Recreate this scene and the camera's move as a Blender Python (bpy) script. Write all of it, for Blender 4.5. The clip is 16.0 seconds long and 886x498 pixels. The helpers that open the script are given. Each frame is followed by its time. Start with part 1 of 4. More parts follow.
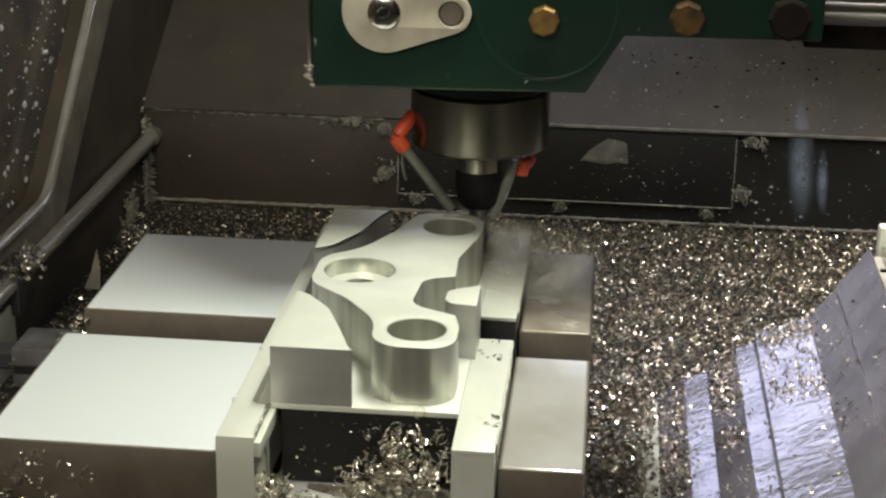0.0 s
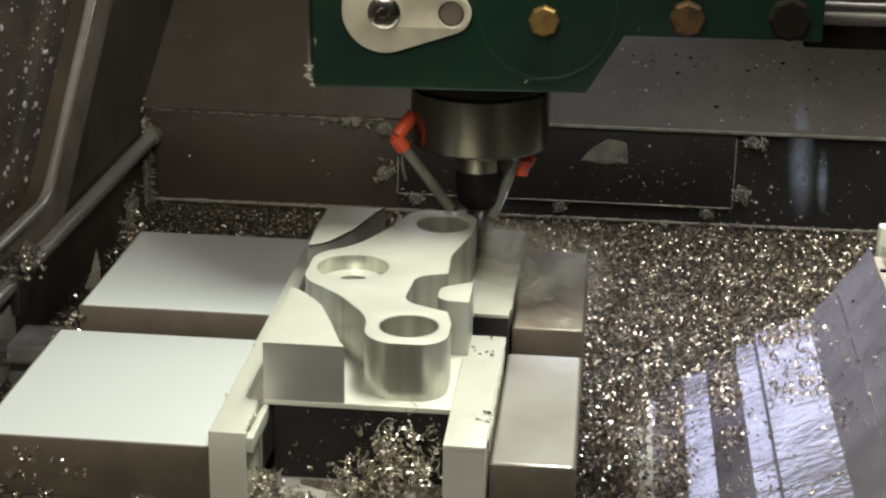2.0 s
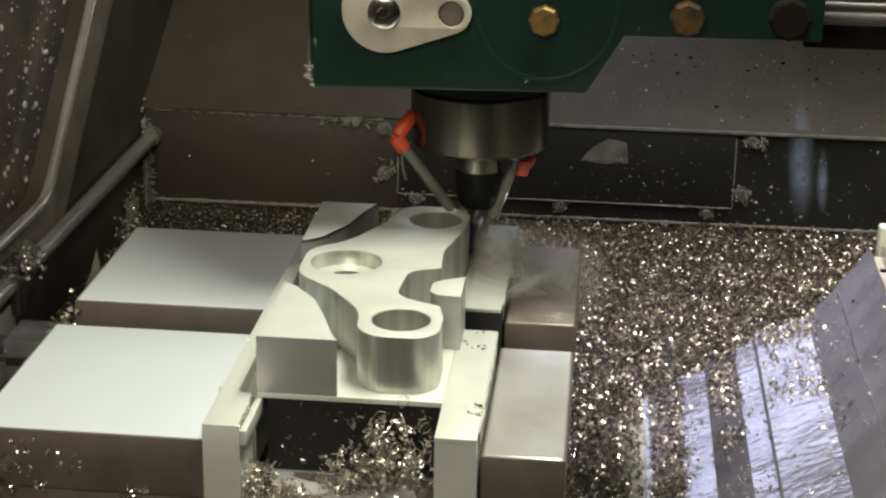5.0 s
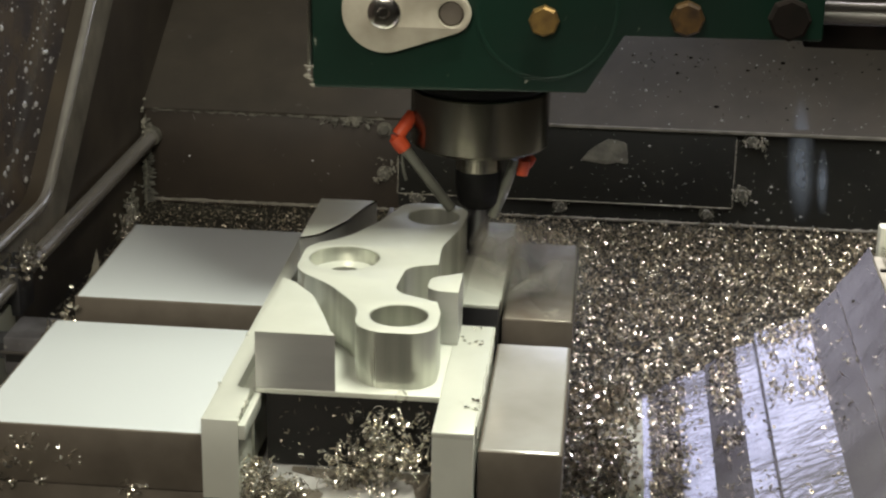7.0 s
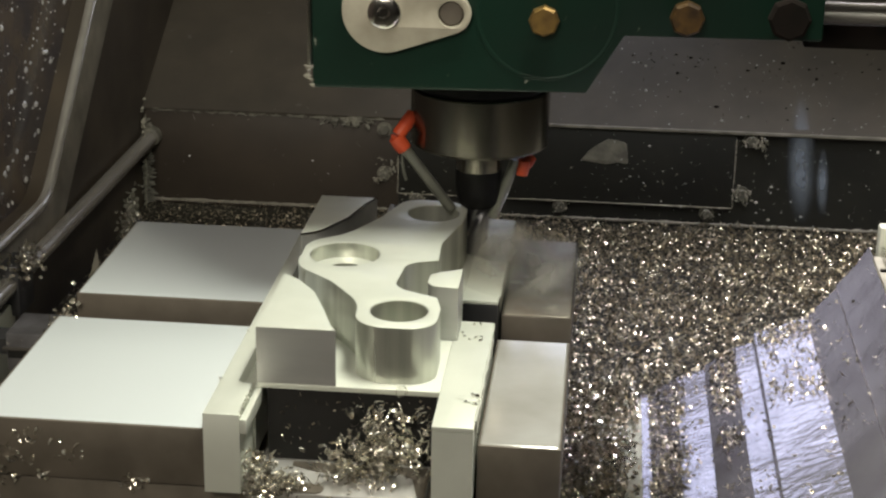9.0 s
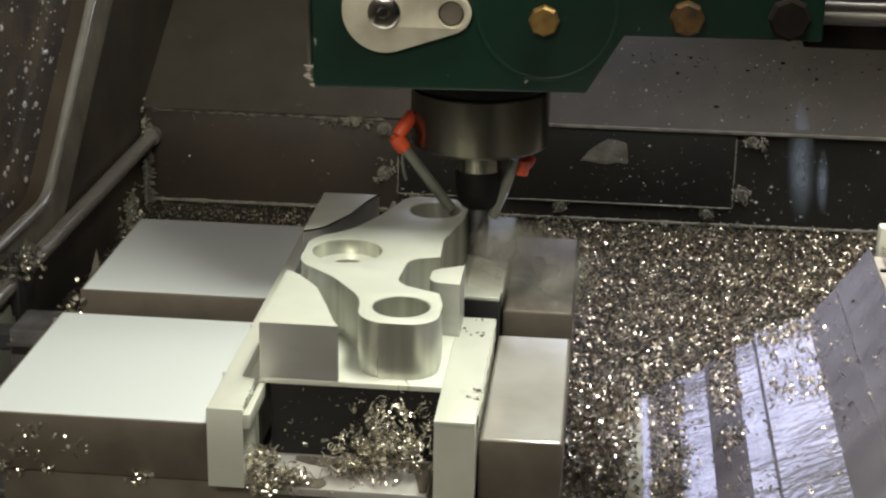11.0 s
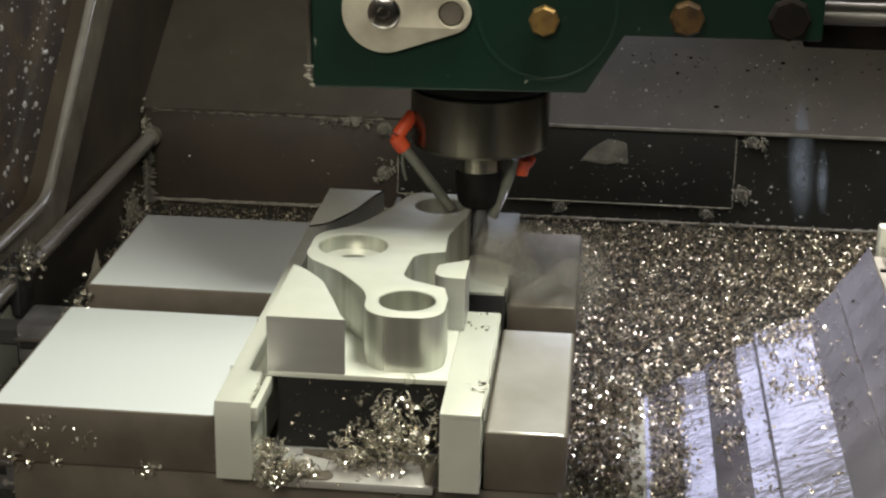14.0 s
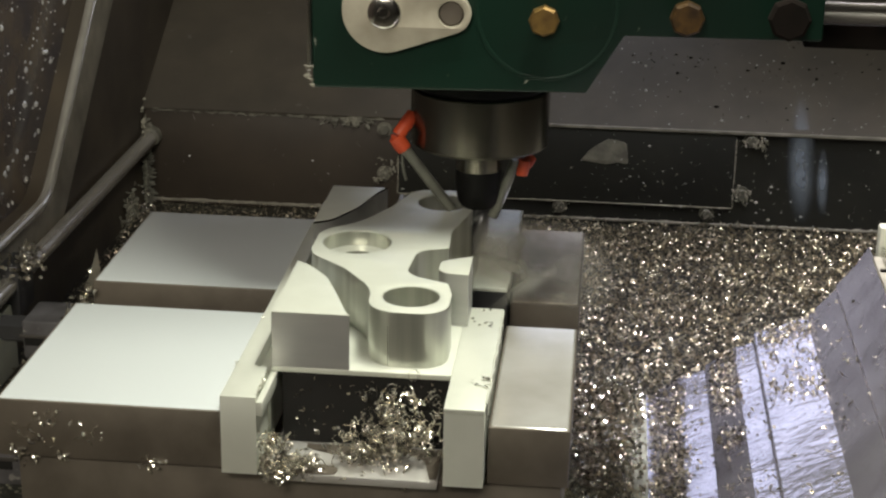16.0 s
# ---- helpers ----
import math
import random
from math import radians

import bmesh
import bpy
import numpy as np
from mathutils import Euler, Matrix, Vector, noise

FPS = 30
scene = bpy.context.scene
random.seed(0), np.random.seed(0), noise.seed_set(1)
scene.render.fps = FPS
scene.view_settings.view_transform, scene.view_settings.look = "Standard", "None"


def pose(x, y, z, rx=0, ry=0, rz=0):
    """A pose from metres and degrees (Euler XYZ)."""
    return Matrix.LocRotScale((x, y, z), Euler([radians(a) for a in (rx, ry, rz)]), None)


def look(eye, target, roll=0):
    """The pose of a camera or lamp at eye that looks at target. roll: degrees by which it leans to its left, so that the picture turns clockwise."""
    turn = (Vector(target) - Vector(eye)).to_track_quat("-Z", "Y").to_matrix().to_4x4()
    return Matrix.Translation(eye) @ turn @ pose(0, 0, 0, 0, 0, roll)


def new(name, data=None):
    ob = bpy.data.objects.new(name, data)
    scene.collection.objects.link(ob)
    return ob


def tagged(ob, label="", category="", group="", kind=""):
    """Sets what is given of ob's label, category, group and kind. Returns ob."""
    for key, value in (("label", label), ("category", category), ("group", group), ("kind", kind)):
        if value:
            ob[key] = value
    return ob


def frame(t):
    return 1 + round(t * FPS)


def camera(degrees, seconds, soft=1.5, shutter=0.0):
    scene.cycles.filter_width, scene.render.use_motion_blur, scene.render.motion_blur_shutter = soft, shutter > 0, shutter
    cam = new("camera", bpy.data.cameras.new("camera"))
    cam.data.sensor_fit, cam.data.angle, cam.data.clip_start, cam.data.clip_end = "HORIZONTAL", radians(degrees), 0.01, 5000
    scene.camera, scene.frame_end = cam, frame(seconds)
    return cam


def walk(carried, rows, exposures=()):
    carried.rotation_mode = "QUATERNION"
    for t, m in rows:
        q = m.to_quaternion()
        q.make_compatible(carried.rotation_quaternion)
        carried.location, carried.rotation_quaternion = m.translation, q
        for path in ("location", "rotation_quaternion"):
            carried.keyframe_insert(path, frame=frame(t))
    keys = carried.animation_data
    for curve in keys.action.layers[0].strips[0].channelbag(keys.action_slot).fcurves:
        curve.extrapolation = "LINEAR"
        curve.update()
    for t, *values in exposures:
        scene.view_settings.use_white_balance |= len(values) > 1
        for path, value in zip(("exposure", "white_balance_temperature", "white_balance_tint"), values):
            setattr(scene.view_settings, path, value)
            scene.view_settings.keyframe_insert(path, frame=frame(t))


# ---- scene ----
cam = camera(28.59, 16.0, soft=2.3)

# ---- camera: it stands still outside the machine's window ----
EYE = Vector((0.0, 0.0, 0.63))
PITCH, YAW, LEAN = -19.489, 5.372, 1.017


def eye_pose():
    p, y = radians(PITCH), radians(YAW)
    ahead = Vector((-math.sin(y) * math.cos(p), math.cos(y) * math.cos(p), math.sin(p)))
    return look(EYE, EYE + ahead, LEAN)


walk(cam, [(0.0, eye_pose()), (16.0, eye_pose())], [(0.0, 0.0), (16.0, 0.0)])

# ---- light ----
world = bpy.data.worlds.new("world")
scene.world = world
world.use_nodes = True
world.node_tree.nodes["Background"].inputs[0].default_value = (0.9, 0.92, 1.0, 1)
world.node_tree.nodes["Background"].inputs[1].default_value = 0.012


def area_lamp(name, eye, target, sx, sy, watts, colour, spread=180, label="unseen lamp placed inside the machine enclosure"):
    data = bpy.data.lights.new(name, "AREA")
    data.shape, data.size, data.size_y, data.energy, data.color = "RECTANGLE", sx, sy, watts, colour
    data.spread = radians(spread)
    ob = new(name, data)
    ob.matrix_world = look(eye, target)
    return tagged(ob, label, "lamp", kind="structure")


area_lamp("work_light", (0.08, 0.975, 1.12), (-0.04, 0.985, 0.2), 0.36, 0.15, 8.3, (1.0, 1.0, 0.85), 140)
# Added low at the rear so the way covers show its reflection.
area_lamp("rear_glint_fill", (-0.05, 2.14, 0.405), (0.10, 1.3, 0.08), 0.40, 0.15, 0.32, (0.74, 0.79, 1.0))
# Added fill that brightens the way covers and the chip heaps.
area_lamp("cover_fill", (0.22, 1.46, 1.08), (0.22, 1.42, 0.0), 0.22, 0.22, 2.8, (0.95, 0.93, 1.0), 64)
# Added fill behind the camera, mainly lifting the dark left walls.
area_lamp("front_fill", (-0.47, -0.40, 1.15), (-0.50, 1.6, 0.15), 0.80, 0.30, 3.6, (1.0, 0.92, 0.78), 62, "unseen fill light added behind the camera to lift the left walls")

# ---- materials ----


def material(name, colour, rough=0.5, metal=0.0, colour2=None, scale=40.0, bump=0.0, bump_scale=200.0, stretch=(1, 1, 1),
             rough_var=0.0, island=0.0, speck=None, speck_scale=60.0, speck_at=0.62, coat=0.0, spec=0.5):
    m = bpy.data.materials.new(name)
    m.use_nodes = True
    nt = m.node_tree
    n, l = nt.nodes, nt.links
    b = n["Principled BSDF"]
    b.inputs["Roughness"].default_value, b.inputs["Metallic"].default_value = rough, metal
    b.inputs["Coat Weight"].default_value, b.inputs["Specular IOR Level"].default_value = coat, spec
    tc = n.new("ShaderNodeTexCoord")
    mp = n.new("ShaderNodeMapping")
    mp.inputs["Scale"].default_value = stretch
    l.new(tc.outputs["Object"], mp.inputs["Vector"])
    big = n.new("ShaderNodeTexNoise")
    big.inputs["Scale"].default_value, big.inputs["Detail"].default_value = scale, 6
    l.new(mp.outputs[0], big.inputs["Vector"])
    ramp = n.new("ShaderNodeMapRange")
    ramp.inputs[1].default_value, ramp.inputs[2].default_value = 0.35, 0.65
    l.new(big.outputs[0], ramp.inputs[0])
    mix = n.new("ShaderNodeMix")
    mix.data_type = "RGBA"
    mix.inputs[6].default_value = (*colour, 1)
    mix.inputs[7].default_value = (*(colour2 or [c * 0.8 for c in colour]), 1)
    l.new(ramp.outputs[0], mix.inputs[0])
    out = mix.outputs[2]
    if speck:
        sn = n.new("ShaderNodeTexNoise")
        sn.inputs["Scale"].default_value, sn.inputs["Detail"].default_value = speck_scale, 4
        l.new(tc.outputs["Object"], sn.inputs["Vector"])
        sr = n.new("ShaderNodeMapRange")
        sr.inputs[1].default_value, sr.inputs[2].default_value = speck_at, speck_at + 0.04
        l.new(sn.outputs[0], sr.inputs[0])
        sm = n.new("ShaderNodeMix")
        sm.data_type = "RGBA"
        sm.inputs[7].default_value = (*speck, 1)
        l.new(sr.outputs[0], sm.inputs[0])
        l.new(out, sm.inputs[6])
        out = sm.outputs[2]
    if island:
        g = n.new("ShaderNodeNewGeometry")
        hv = n.new("ShaderNodeMapRange")
        hv.inputs[3].default_value, hv.inputs[4].default_value = 1 - island, 1 + island * 0.6
        l.new(g.outputs["Random Per Island"], hv.inputs[0])
        vm = n.new("ShaderNodeVectorMath")
        vm.operation = "SCALE"
        l.new(out, vm.inputs[0])
        l.new(hv.outputs[0], vm.inputs["Scale"])
        out = vm.outputs[0]
    l.new(out, b.inputs["Base Color"])
    if rough_var:
        rr = n.new("ShaderNodeMapRange")
        rr.inputs[3].default_value, rr.inputs[4].default_value = max(0.03, rough - rough_var), min(1, rough + rough_var)
        l.new(big.outputs[0], rr.inputs[0])
        l.new(rr.outputs[0], b.inputs["Roughness"])
    if bump:
        fine = n.new("ShaderNodeTexNoise")
        fine.inputs["Scale"].default_value, fine.inputs["Detail"].default_value = bump_scale, 5
        l.new(mp.outputs[0], fine.inputs["Vector"])
        bp = n.new("ShaderNodeBump")
        bp.inputs["Strength"].default_value, bp.inputs["Distance"].default_value = bump, 0.001
        l.new(fine.outputs[0], bp.inputs["Height"])
        l.new(bp.outputs[0], b.inputs["Normal"])
    return m


M = {
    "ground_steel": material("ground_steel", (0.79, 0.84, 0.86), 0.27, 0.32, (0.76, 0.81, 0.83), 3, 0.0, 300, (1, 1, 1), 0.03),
    # Wet film; the brown also holds a dark reflection and the head's shade.
    "wet_shaded_steel": material("wet_shaded_steel", (0.46, 0.42, 0.365), 0.46, 0.4, (0.28, 0.24, 0.195), 26, 0.10, 90, (1, 1, 1), 0.14, speck=(0.62, 0.58, 0.5), speck_scale=38, speck_at=0.6),
    # Tone set between the jaw's dark reflection and its lit white.
    "midtone_steel": material("midtone_steel", (0.62, 0.61, 0.59), 0.22, 0.45, (0.46, 0.44, 0.41), 14, 0.03, 60, (1, 1, 1), 0.1, speck=(0.36, 0.30, 0.25), speck_scale=30, speck_at=0.68),
    # Dark brown also stands in for the shade on the jaws' sides.
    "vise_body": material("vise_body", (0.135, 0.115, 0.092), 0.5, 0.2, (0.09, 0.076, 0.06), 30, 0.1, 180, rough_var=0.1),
    "aluminium": material("aluminium", (0.77, 0.79, 0.71), 0.42, 0.45, (0.71, 0.73, 0.65), 26, 0.03, 420, (1, 1, 1), 0.06),
    "milled": material("milled", (0.63, 0.64, 0.57), 0.30, 0.76, (0.40, 0.41, 0.36), 70, 0.08, 260, (1, 1, 0.03), 0.08),
    "sawn": material("sawn", (0.50, 0.50, 0.48), 0.45, 0.7, (0.42, 0.42, 0.41), 50, 0.12, 300, (0.2, 1, 1), 0.1),
    "green": material("green", (0.0048, 0.020, 0.0125), 0.36, 0.0, (0.0036, 0.0145, 0.0092), 9, 0.05, 160, spec=0.35, rough_var=0.1, speck=(0.16, 0.17, 0.14), speck_scale=150, speck_at=0.72),
    "grey_paint": material("grey_paint", (0.078, 0.066, 0.052), 0.55, 0.0, (0.060, 0.051, 0.041), 16, 0.06, 120, rough_var=0.1, speck=(0.10, 0.09, 0.08), speck_scale=55, speck_at=0.7),
    "dark_wall": material("dark_wall", (0.0155, 0.0155, 0.0125), 0.55, 0.0, (0.0085, 0.0086, 0.0072), 12, 0.12, 90, rough_var=0.12, speck=(0.28, 0.26, 0.22), speck_scale=130, speck_at=0.70),
    "brown_wall": material("brown_wall", (0.050, 0.039, 0.029), 0.5, 0.0, (0.031, 0.024, 0.018), 9, 0.12, 90, rough_var=0.12, speck=(0.28, 0.26, 0.22), speck_scale=130, speck_at=0.72),
    "side_wall": material("side_wall", (0.070, 0.054, 0.037), 0.5, 0.0, (0.040, 0.031, 0.022), 10, 0.1, 90, rough_var=0.1),
    "residue": material("residue", (0.20, 0.19, 0.155), 0.6, 0.1, (0.10, 0.095, 0.08), 60, 0.6, 220),
    "pale_crust": material("pale_crust", (0.34, 0.32, 0.26), 0.6, 0.1, (0.20, 0.19, 0.155), 60, 0.6, 220),
    "crust_and_highlight": material("crust_and_highlight", (0.27, 0.25, 0.21), 0.6, 0.1, (0.15, 0.14, 0.115), 60, 0.6, 220),
    "pan": material("pan", (0.040, 0.036, 0.029), 0.5, 0.3, (0.03, 0.027, 0.022), 30, 0.6, 260, speck=(0.35, 0.32, 0.24), speck_scale=240, speck_at=0.58),
    "cover_steel": material("cover_steel", (0.60, 0.58, 0.665), 0.12, 0.75, (0.47, 0.45, 0.52), 26, 0.45, 110, (0.8, 1.2, 1), 0.08, speck=(0.30, 0.28, 0.29), speck_scale=150, speck_at=0.70),
    "pale_paint": material("pale_paint", (0.52, 0.52, 0.42), 0.5, 0.0, (0.42, 0.42, 0.34), 20, 0.05, 100),
    "flange": material("flange", (0.40, 0.36, 0.285), 0.42, 0.25, (0.24, 0.215, 0.165), 30, 0.15, 150, rough_var=0.1, speck=(0.5, 0.47, 0.4), speck_scale=160, speck_at=0.72),
    "chrome": material("chrome", (0.72, 0.70, 0.68), 0.16, 1.0, (0.55, 0.53, 0.50), 30, 0.05, 200, rough_var=0.1),
    "rail_steel": material("rail_steel", (0.70, 0.67, 0.61), 0.24, 0.7, (0.50, 0.47, 0.42), 40, 0.05, 200, (1, 0.1, 1), 0.1),
    "dull_rod": material("dull_rod", (0.10, 0.09, 0.08), 0.5, 0.3, (0.06, 0.055, 0.05), 40, 0.05, 200, (0.1, 1, 1), 0.1),
    "nose_steel": material("nose_steel", (0.19, 0.18, 0.152), 0.24, 1.0, (0.15, 0.14, 0.12), 8, 0.0, 300, (1, 1, 6), 0.04),
    "black_oxide": material("black_oxide", (0.005, 0.005, 0.005), 0.5, 0.0, (0.008, 0.008, 0.008), 40, 0.05, 200, spec=0.12),
    "shade_black": material("shade_black", (0.010, 0.009, 0.008), 0.9, 0.0, (0.006, 0.006, 0.005), 60, 0.3, 200),
    "cutter": material("cutter", (0.14, 0.14, 0.15), 0.3, 0.9, (0.08, 0.08, 0.085), 40, 0.05, 200),
    "brass": material("brass", (0.30, 0.19, 0.06), 0.42, 0.8, (0.15, 0.09, 0.035), 70, 0.15, 200, rough_var=0.1),
    "rust_brass": material("rust_brass", (0.085, 0.045, 0.012), 0.5, 0.5, (0.02, 0.011, 0.005), 90, 0.3, 200),
    "old_plug": material("old_plug", (0.010, 0.007, 0.006), 0.95, 0.0, (0.006, 0.005, 0.004), 60, 0.3, 200, spec=0.1),
    "lever_paint": material("lever_paint", (0.38, 0.35, 0.28), 0.5, 0.1, (0.27, 0.245, 0.19), 45, 0.06, 150, rough_var=0.1),
    "orange": material("orange", (0.56, 0.075, 0.02), 0.5, 0.0, (0.36, 0.04, 0.012), 60, 0.1, 200),
    "hose": material("hose", (0.135, 0.14, 0.115), 0.4, 0.0, (0.095, 0.098, 0.082), 50, 0.05, 100),
    "near_black": material("near_black", (0.02, 0.02, 0.022), 0.45, 0.0, (0.03, 0.03, 0.032), 40, 0.1, 200),
    # Brown mottling puts the pane's reflections into its colour.
    "reflection_glass": material("reflection_glass", (0.055, 0.048, 0.056), 0.16, 0.0, (0.115, 0.088, 0.066), 24, 0.03, 60, rough_var=0.08),
    "droplet": material("droplet", (0.85, 0.84, 0.82), 0.2, 0.5),
    "chip": material("chip", (0.62, 0.56, 0.44), 0.32, 0.86, (0.40, 0.34, 0.25), 300, island=0.85),
    "swarf": material("swarf", (0.86, 0.83, 0.74), 0.22, 0.88, (0.56, 0.51, 0.42), 200, island=0.55),
    "casting": material("casting", (0.17, 0.165, 0.175), 0.42, 0.35, (0.09, 0.086, 0.09), 40, 0.2, 160, rough_var=0.1, speck=(0.3, 0.29, 0.27), speck_scale=120, speck_at=0.68),
}


def mist_material():
    """A soft puff: dense in the middle of each round piece and uneven, fading to nothing at its rim."""
    m = bpy.data.materials.new("coolant_mist")
    m.use_nodes = True
    n, l = m.node_tree.nodes, m.node_tree.links
    n.remove(n["Principled BSDF"])
    uv = n.new("ShaderNodeUVMap")
    ln = n.new("ShaderNodeVectorMath")
    ln.operation = "LENGTH"
    l.new(uv.outputs[0], ln.inputs[0])
    fade = n.new("ShaderNodeMapRange")
    fade.interpolation_type = "SMOOTHSTEP"
    fade.inputs[1].default_value, fade.inputs[2].default_value, fade.inputs[3].default_value, fade.inputs[4].default_value = 0.0, 0.98, 0.46, 0.0
    l.new(ln.outputs["Value"], fade.inputs[0])
    tc = n.new("ShaderNodeTexCoord")
    nz = n.new("ShaderNodeTexNoise")
    nz.inputs["Scale"].default_value, nz.inputs["Detail"].default_value = 60, 2
    l.new(tc.outputs["Object"], nz.inputs["Vector"])
    mr = n.new("ShaderNodeMapRange")
    mr.inputs[1].default_value, mr.inputs[2].default_value, mr.inputs[3].default_value = 0.25, 0.7, 0.62
    l.new(nz.outputs[0], mr.inputs[0])
    mul = n.new("ShaderNodeMath")
    mul.operation = "MULTIPLY"
    l.new(fade.outputs[0], mul.inputs[0])
    l.new(mr.outputs[0], mul.inputs[1])
    dif, tra, clear = n.new("ShaderNodeBsdfDiffuse"), n.new("ShaderNodeBsdfTranslucent"), n.new("ShaderNodeBsdfTransparent")
    dif.inputs["Color"].default_value = tra.inputs["Color"].default_value = (0.66, 0.65, 0.57, 1)
    both, mix = n.new("ShaderNodeMixShader"), n.new("ShaderNodeMixShader")
    l.new(dif.outputs[0], both.inputs[1])
    l.new(tra.outputs[0], both.inputs[2])
    l.new(mul.outputs[0], mix.inputs[0])
    l.new(clear.outputs[0], mix.inputs[1])
    l.new(both.outputs[0], mix.inputs[2])
    l.new(mix.outputs[0], n["Material Output"].inputs["Surface"])
    return m


M["mist"] = mist_material()

# ---- building helpers ----


def thing(name, at, label, category, group="", kind=""):
    ob = new(name)
    ob.location = at
    ob.empty_display_size = 0.02
    return tagged(ob, label, category, group, kind)


def mesh_of(bm, name, mat, smooth=0.6):
    me = bpy.data.meshes.new(name)
    bm.normal_update()
    bm.to_mesh(me)
    bm.free()
    me.materials.append(mat)
    if smooth:
        me.polygons.foreach_set("use_smooth", [True] * len(me.polygons))
        me.set_sharp_from_angle(angle=smooth)
    return me


def world_of(ob):
    p = ob.location.copy()
    while ob.parent:
        ob = ob.parent
        p += ob.location
    return p


def part(name, bm, mat, parent=None, label="", smooth=0.6):
    """bm is given in world coordinates; the part's origin lies on its parent's."""
    if parent is not None:
        off = world_of(parent)
        bmesh.ops.translate(bm, vec=-off, verts=bm.verts)
    ob = new(name, mesh_of(bm, name, mat, smooth))
    ob.parent = parent
    return tagged(ob, label)


def solid(name, bm, mat, label, category="", kind="", group="", smooth=0.6, at=None):
    if at is not None:
        bmesh.ops.translate(bm, vec=-Vector(at), verts=bm.verts)
    ob = new(name, mesh_of(bm, name, mat, smooth))
    if at is not None:
        ob.location = at
    return tagged(ob, label, category, group, kind)


def box(x0, x1, y0, y1, z0, z1, bevel=0.0, bm=None, seg=2):
    bm = bm or bmesh.new()
    m = Matrix.Translation(((x0 + x1) / 2, (y0 + y1) / 2, (z0 + z1) / 2)) @ Matrix.Diagonal((x1 - x0, y1 - y0, z1 - z0, 1))
    r = bmesh.ops.create_cube(bm, size=1, matrix=m)
    if bevel:
        es = list({e for v in r["verts"] for e in v.link_edges})
        bmesh.ops.bevel(bm, geom=es, offset=bevel, segments=seg, affect="EDGES", profile=0.5)
    return bm


def lathe(profile, at, axis=(0, 0, 1), n=48, bm=None):
    """A turned body: profile rows (radius, height) along the axis from at; closed where the radius is 0."""
    bm = bm or bmesh.new()
    turn = Vector((0, 0, 1)).rotation_difference(Vector(axis).normalized()).to_matrix().to_4x4()
    m = Matrix.Translation(at) @ turn
    rings = []
    for r, h in profile:
        if r < 1e-6:
            rings.append([bm.verts.new(m @ Vector((0, 0, h)))])
        else:
            rings.append([bm.verts.new(m @ Vector((r * math.cos(2 * math.pi * i / n), r * math.sin(2 * math.pi * i / n), h))) for i in range(n)])
    for a, b in zip(rings, rings[1:]):
        for i in range(n):
            j = (i + 1) % n
            q = [a[i % len(a)], a[j % len(a)], b[j % len(b)], b[i % len(b)]]
            q = list(dict.fromkeys(q))
            if len(q) > 2:
                bm.faces.new(q)
    bmesh.ops.recalc_face_normals(bm, faces=bm.faces)
    return bm


def glide(ps, k=5):
    out = []
    for i in range(len(ps) - 1):
        a, b, c, d = ps[max(i - 1, 0)], ps[i], ps[i + 1], ps[min(i + 2, len(ps) - 1)]
        for j in range(k):
            t = j / k
            out.append(0.5 * (2 * b + (c - a) * t + (2 * a - 5 * b + 4 * c - d) * t * t + (3 * b - a - 3 * c + d) * t ** 3))
    return out + [ps[-1]]


def tube(points, r, n=14, bm=None):
    """A round bar along a smooth line through points."""
    bm = bm or bmesh.new()
    ps = glide([Vector(p) for p in points]) if 2 < len(points) < 8 else [Vector(p) for p in points]
    rings = []
    up = Vector((0.31, 0.17, 0.93))
    for i, p in enumerate(ps):
        d = (ps[min(i + 1, len(ps) - 1)] - ps[max(i - 1, 0)]).normalized()
        a = d.cross(up).normalized()
        b = d.cross(a)
        rings.append([bm.verts.new(p + r * (math.cos(2 * math.pi * k / n) * a + math.sin(2 * math.pi * k / n) * b)) for k in range(n)])
    for a, b in zip(rings, rings[1:]):
        for k in range(n):
            bm.faces.new((a[k], a[(k + 1) % n], b[(k + 1) % n], b[k]))
    bm.faces.new(rings[0])
    bm.faces.new(rings[-1])
    bmesh.ops.recalc_face_normals(bm, faces=bm.faces)
    return bm


def rounded(corners, n=10):
    """A closed outline from corners (x, y, fillet radius)."""
    out = []
    k = len(corners)
    for i in range(k):
        x, y, r = corners[i]
        p, a, b = Vector((x, y)), Vector(corners[i - 1][:2]), Vector(corners[(i + 1) % k][:2])
        u, w = (a - p).normalized(), (b - p).normalized()
        half = math.acos(max(-1, min(1, u.dot(w)))) / 2
        if r <= 0 or half > 1.56:
            out.append((x, y))
            continue
        reach = min(r / math.tan(half), 0.49 * (a - p).length, 0.49 * (b - p).length)
        r = reach * math.tan(half)
        c = p + (u + w).normalized() * (r / math.sin(half))
        s, e = p + u * reach - c, p + w * reach - c
        a0 = math.atan2(s.y, s.x)
        da = math.atan2(e.y, e.x) - a0
        da = (da + math.pi) % (2 * math.pi) - math.pi
        out += [(c.x + r * math.cos(a0 + da * j / n), c.y + r * math.sin(a0 + da * j / n)) for j in range(n + 1)]
    return out


def ring(x, y, r, n=48):
    return [(x + r * math.cos(2 * math.pi * i / n), y + r * math.sin(2 * math.pi * i / n)) for i in range(n)]


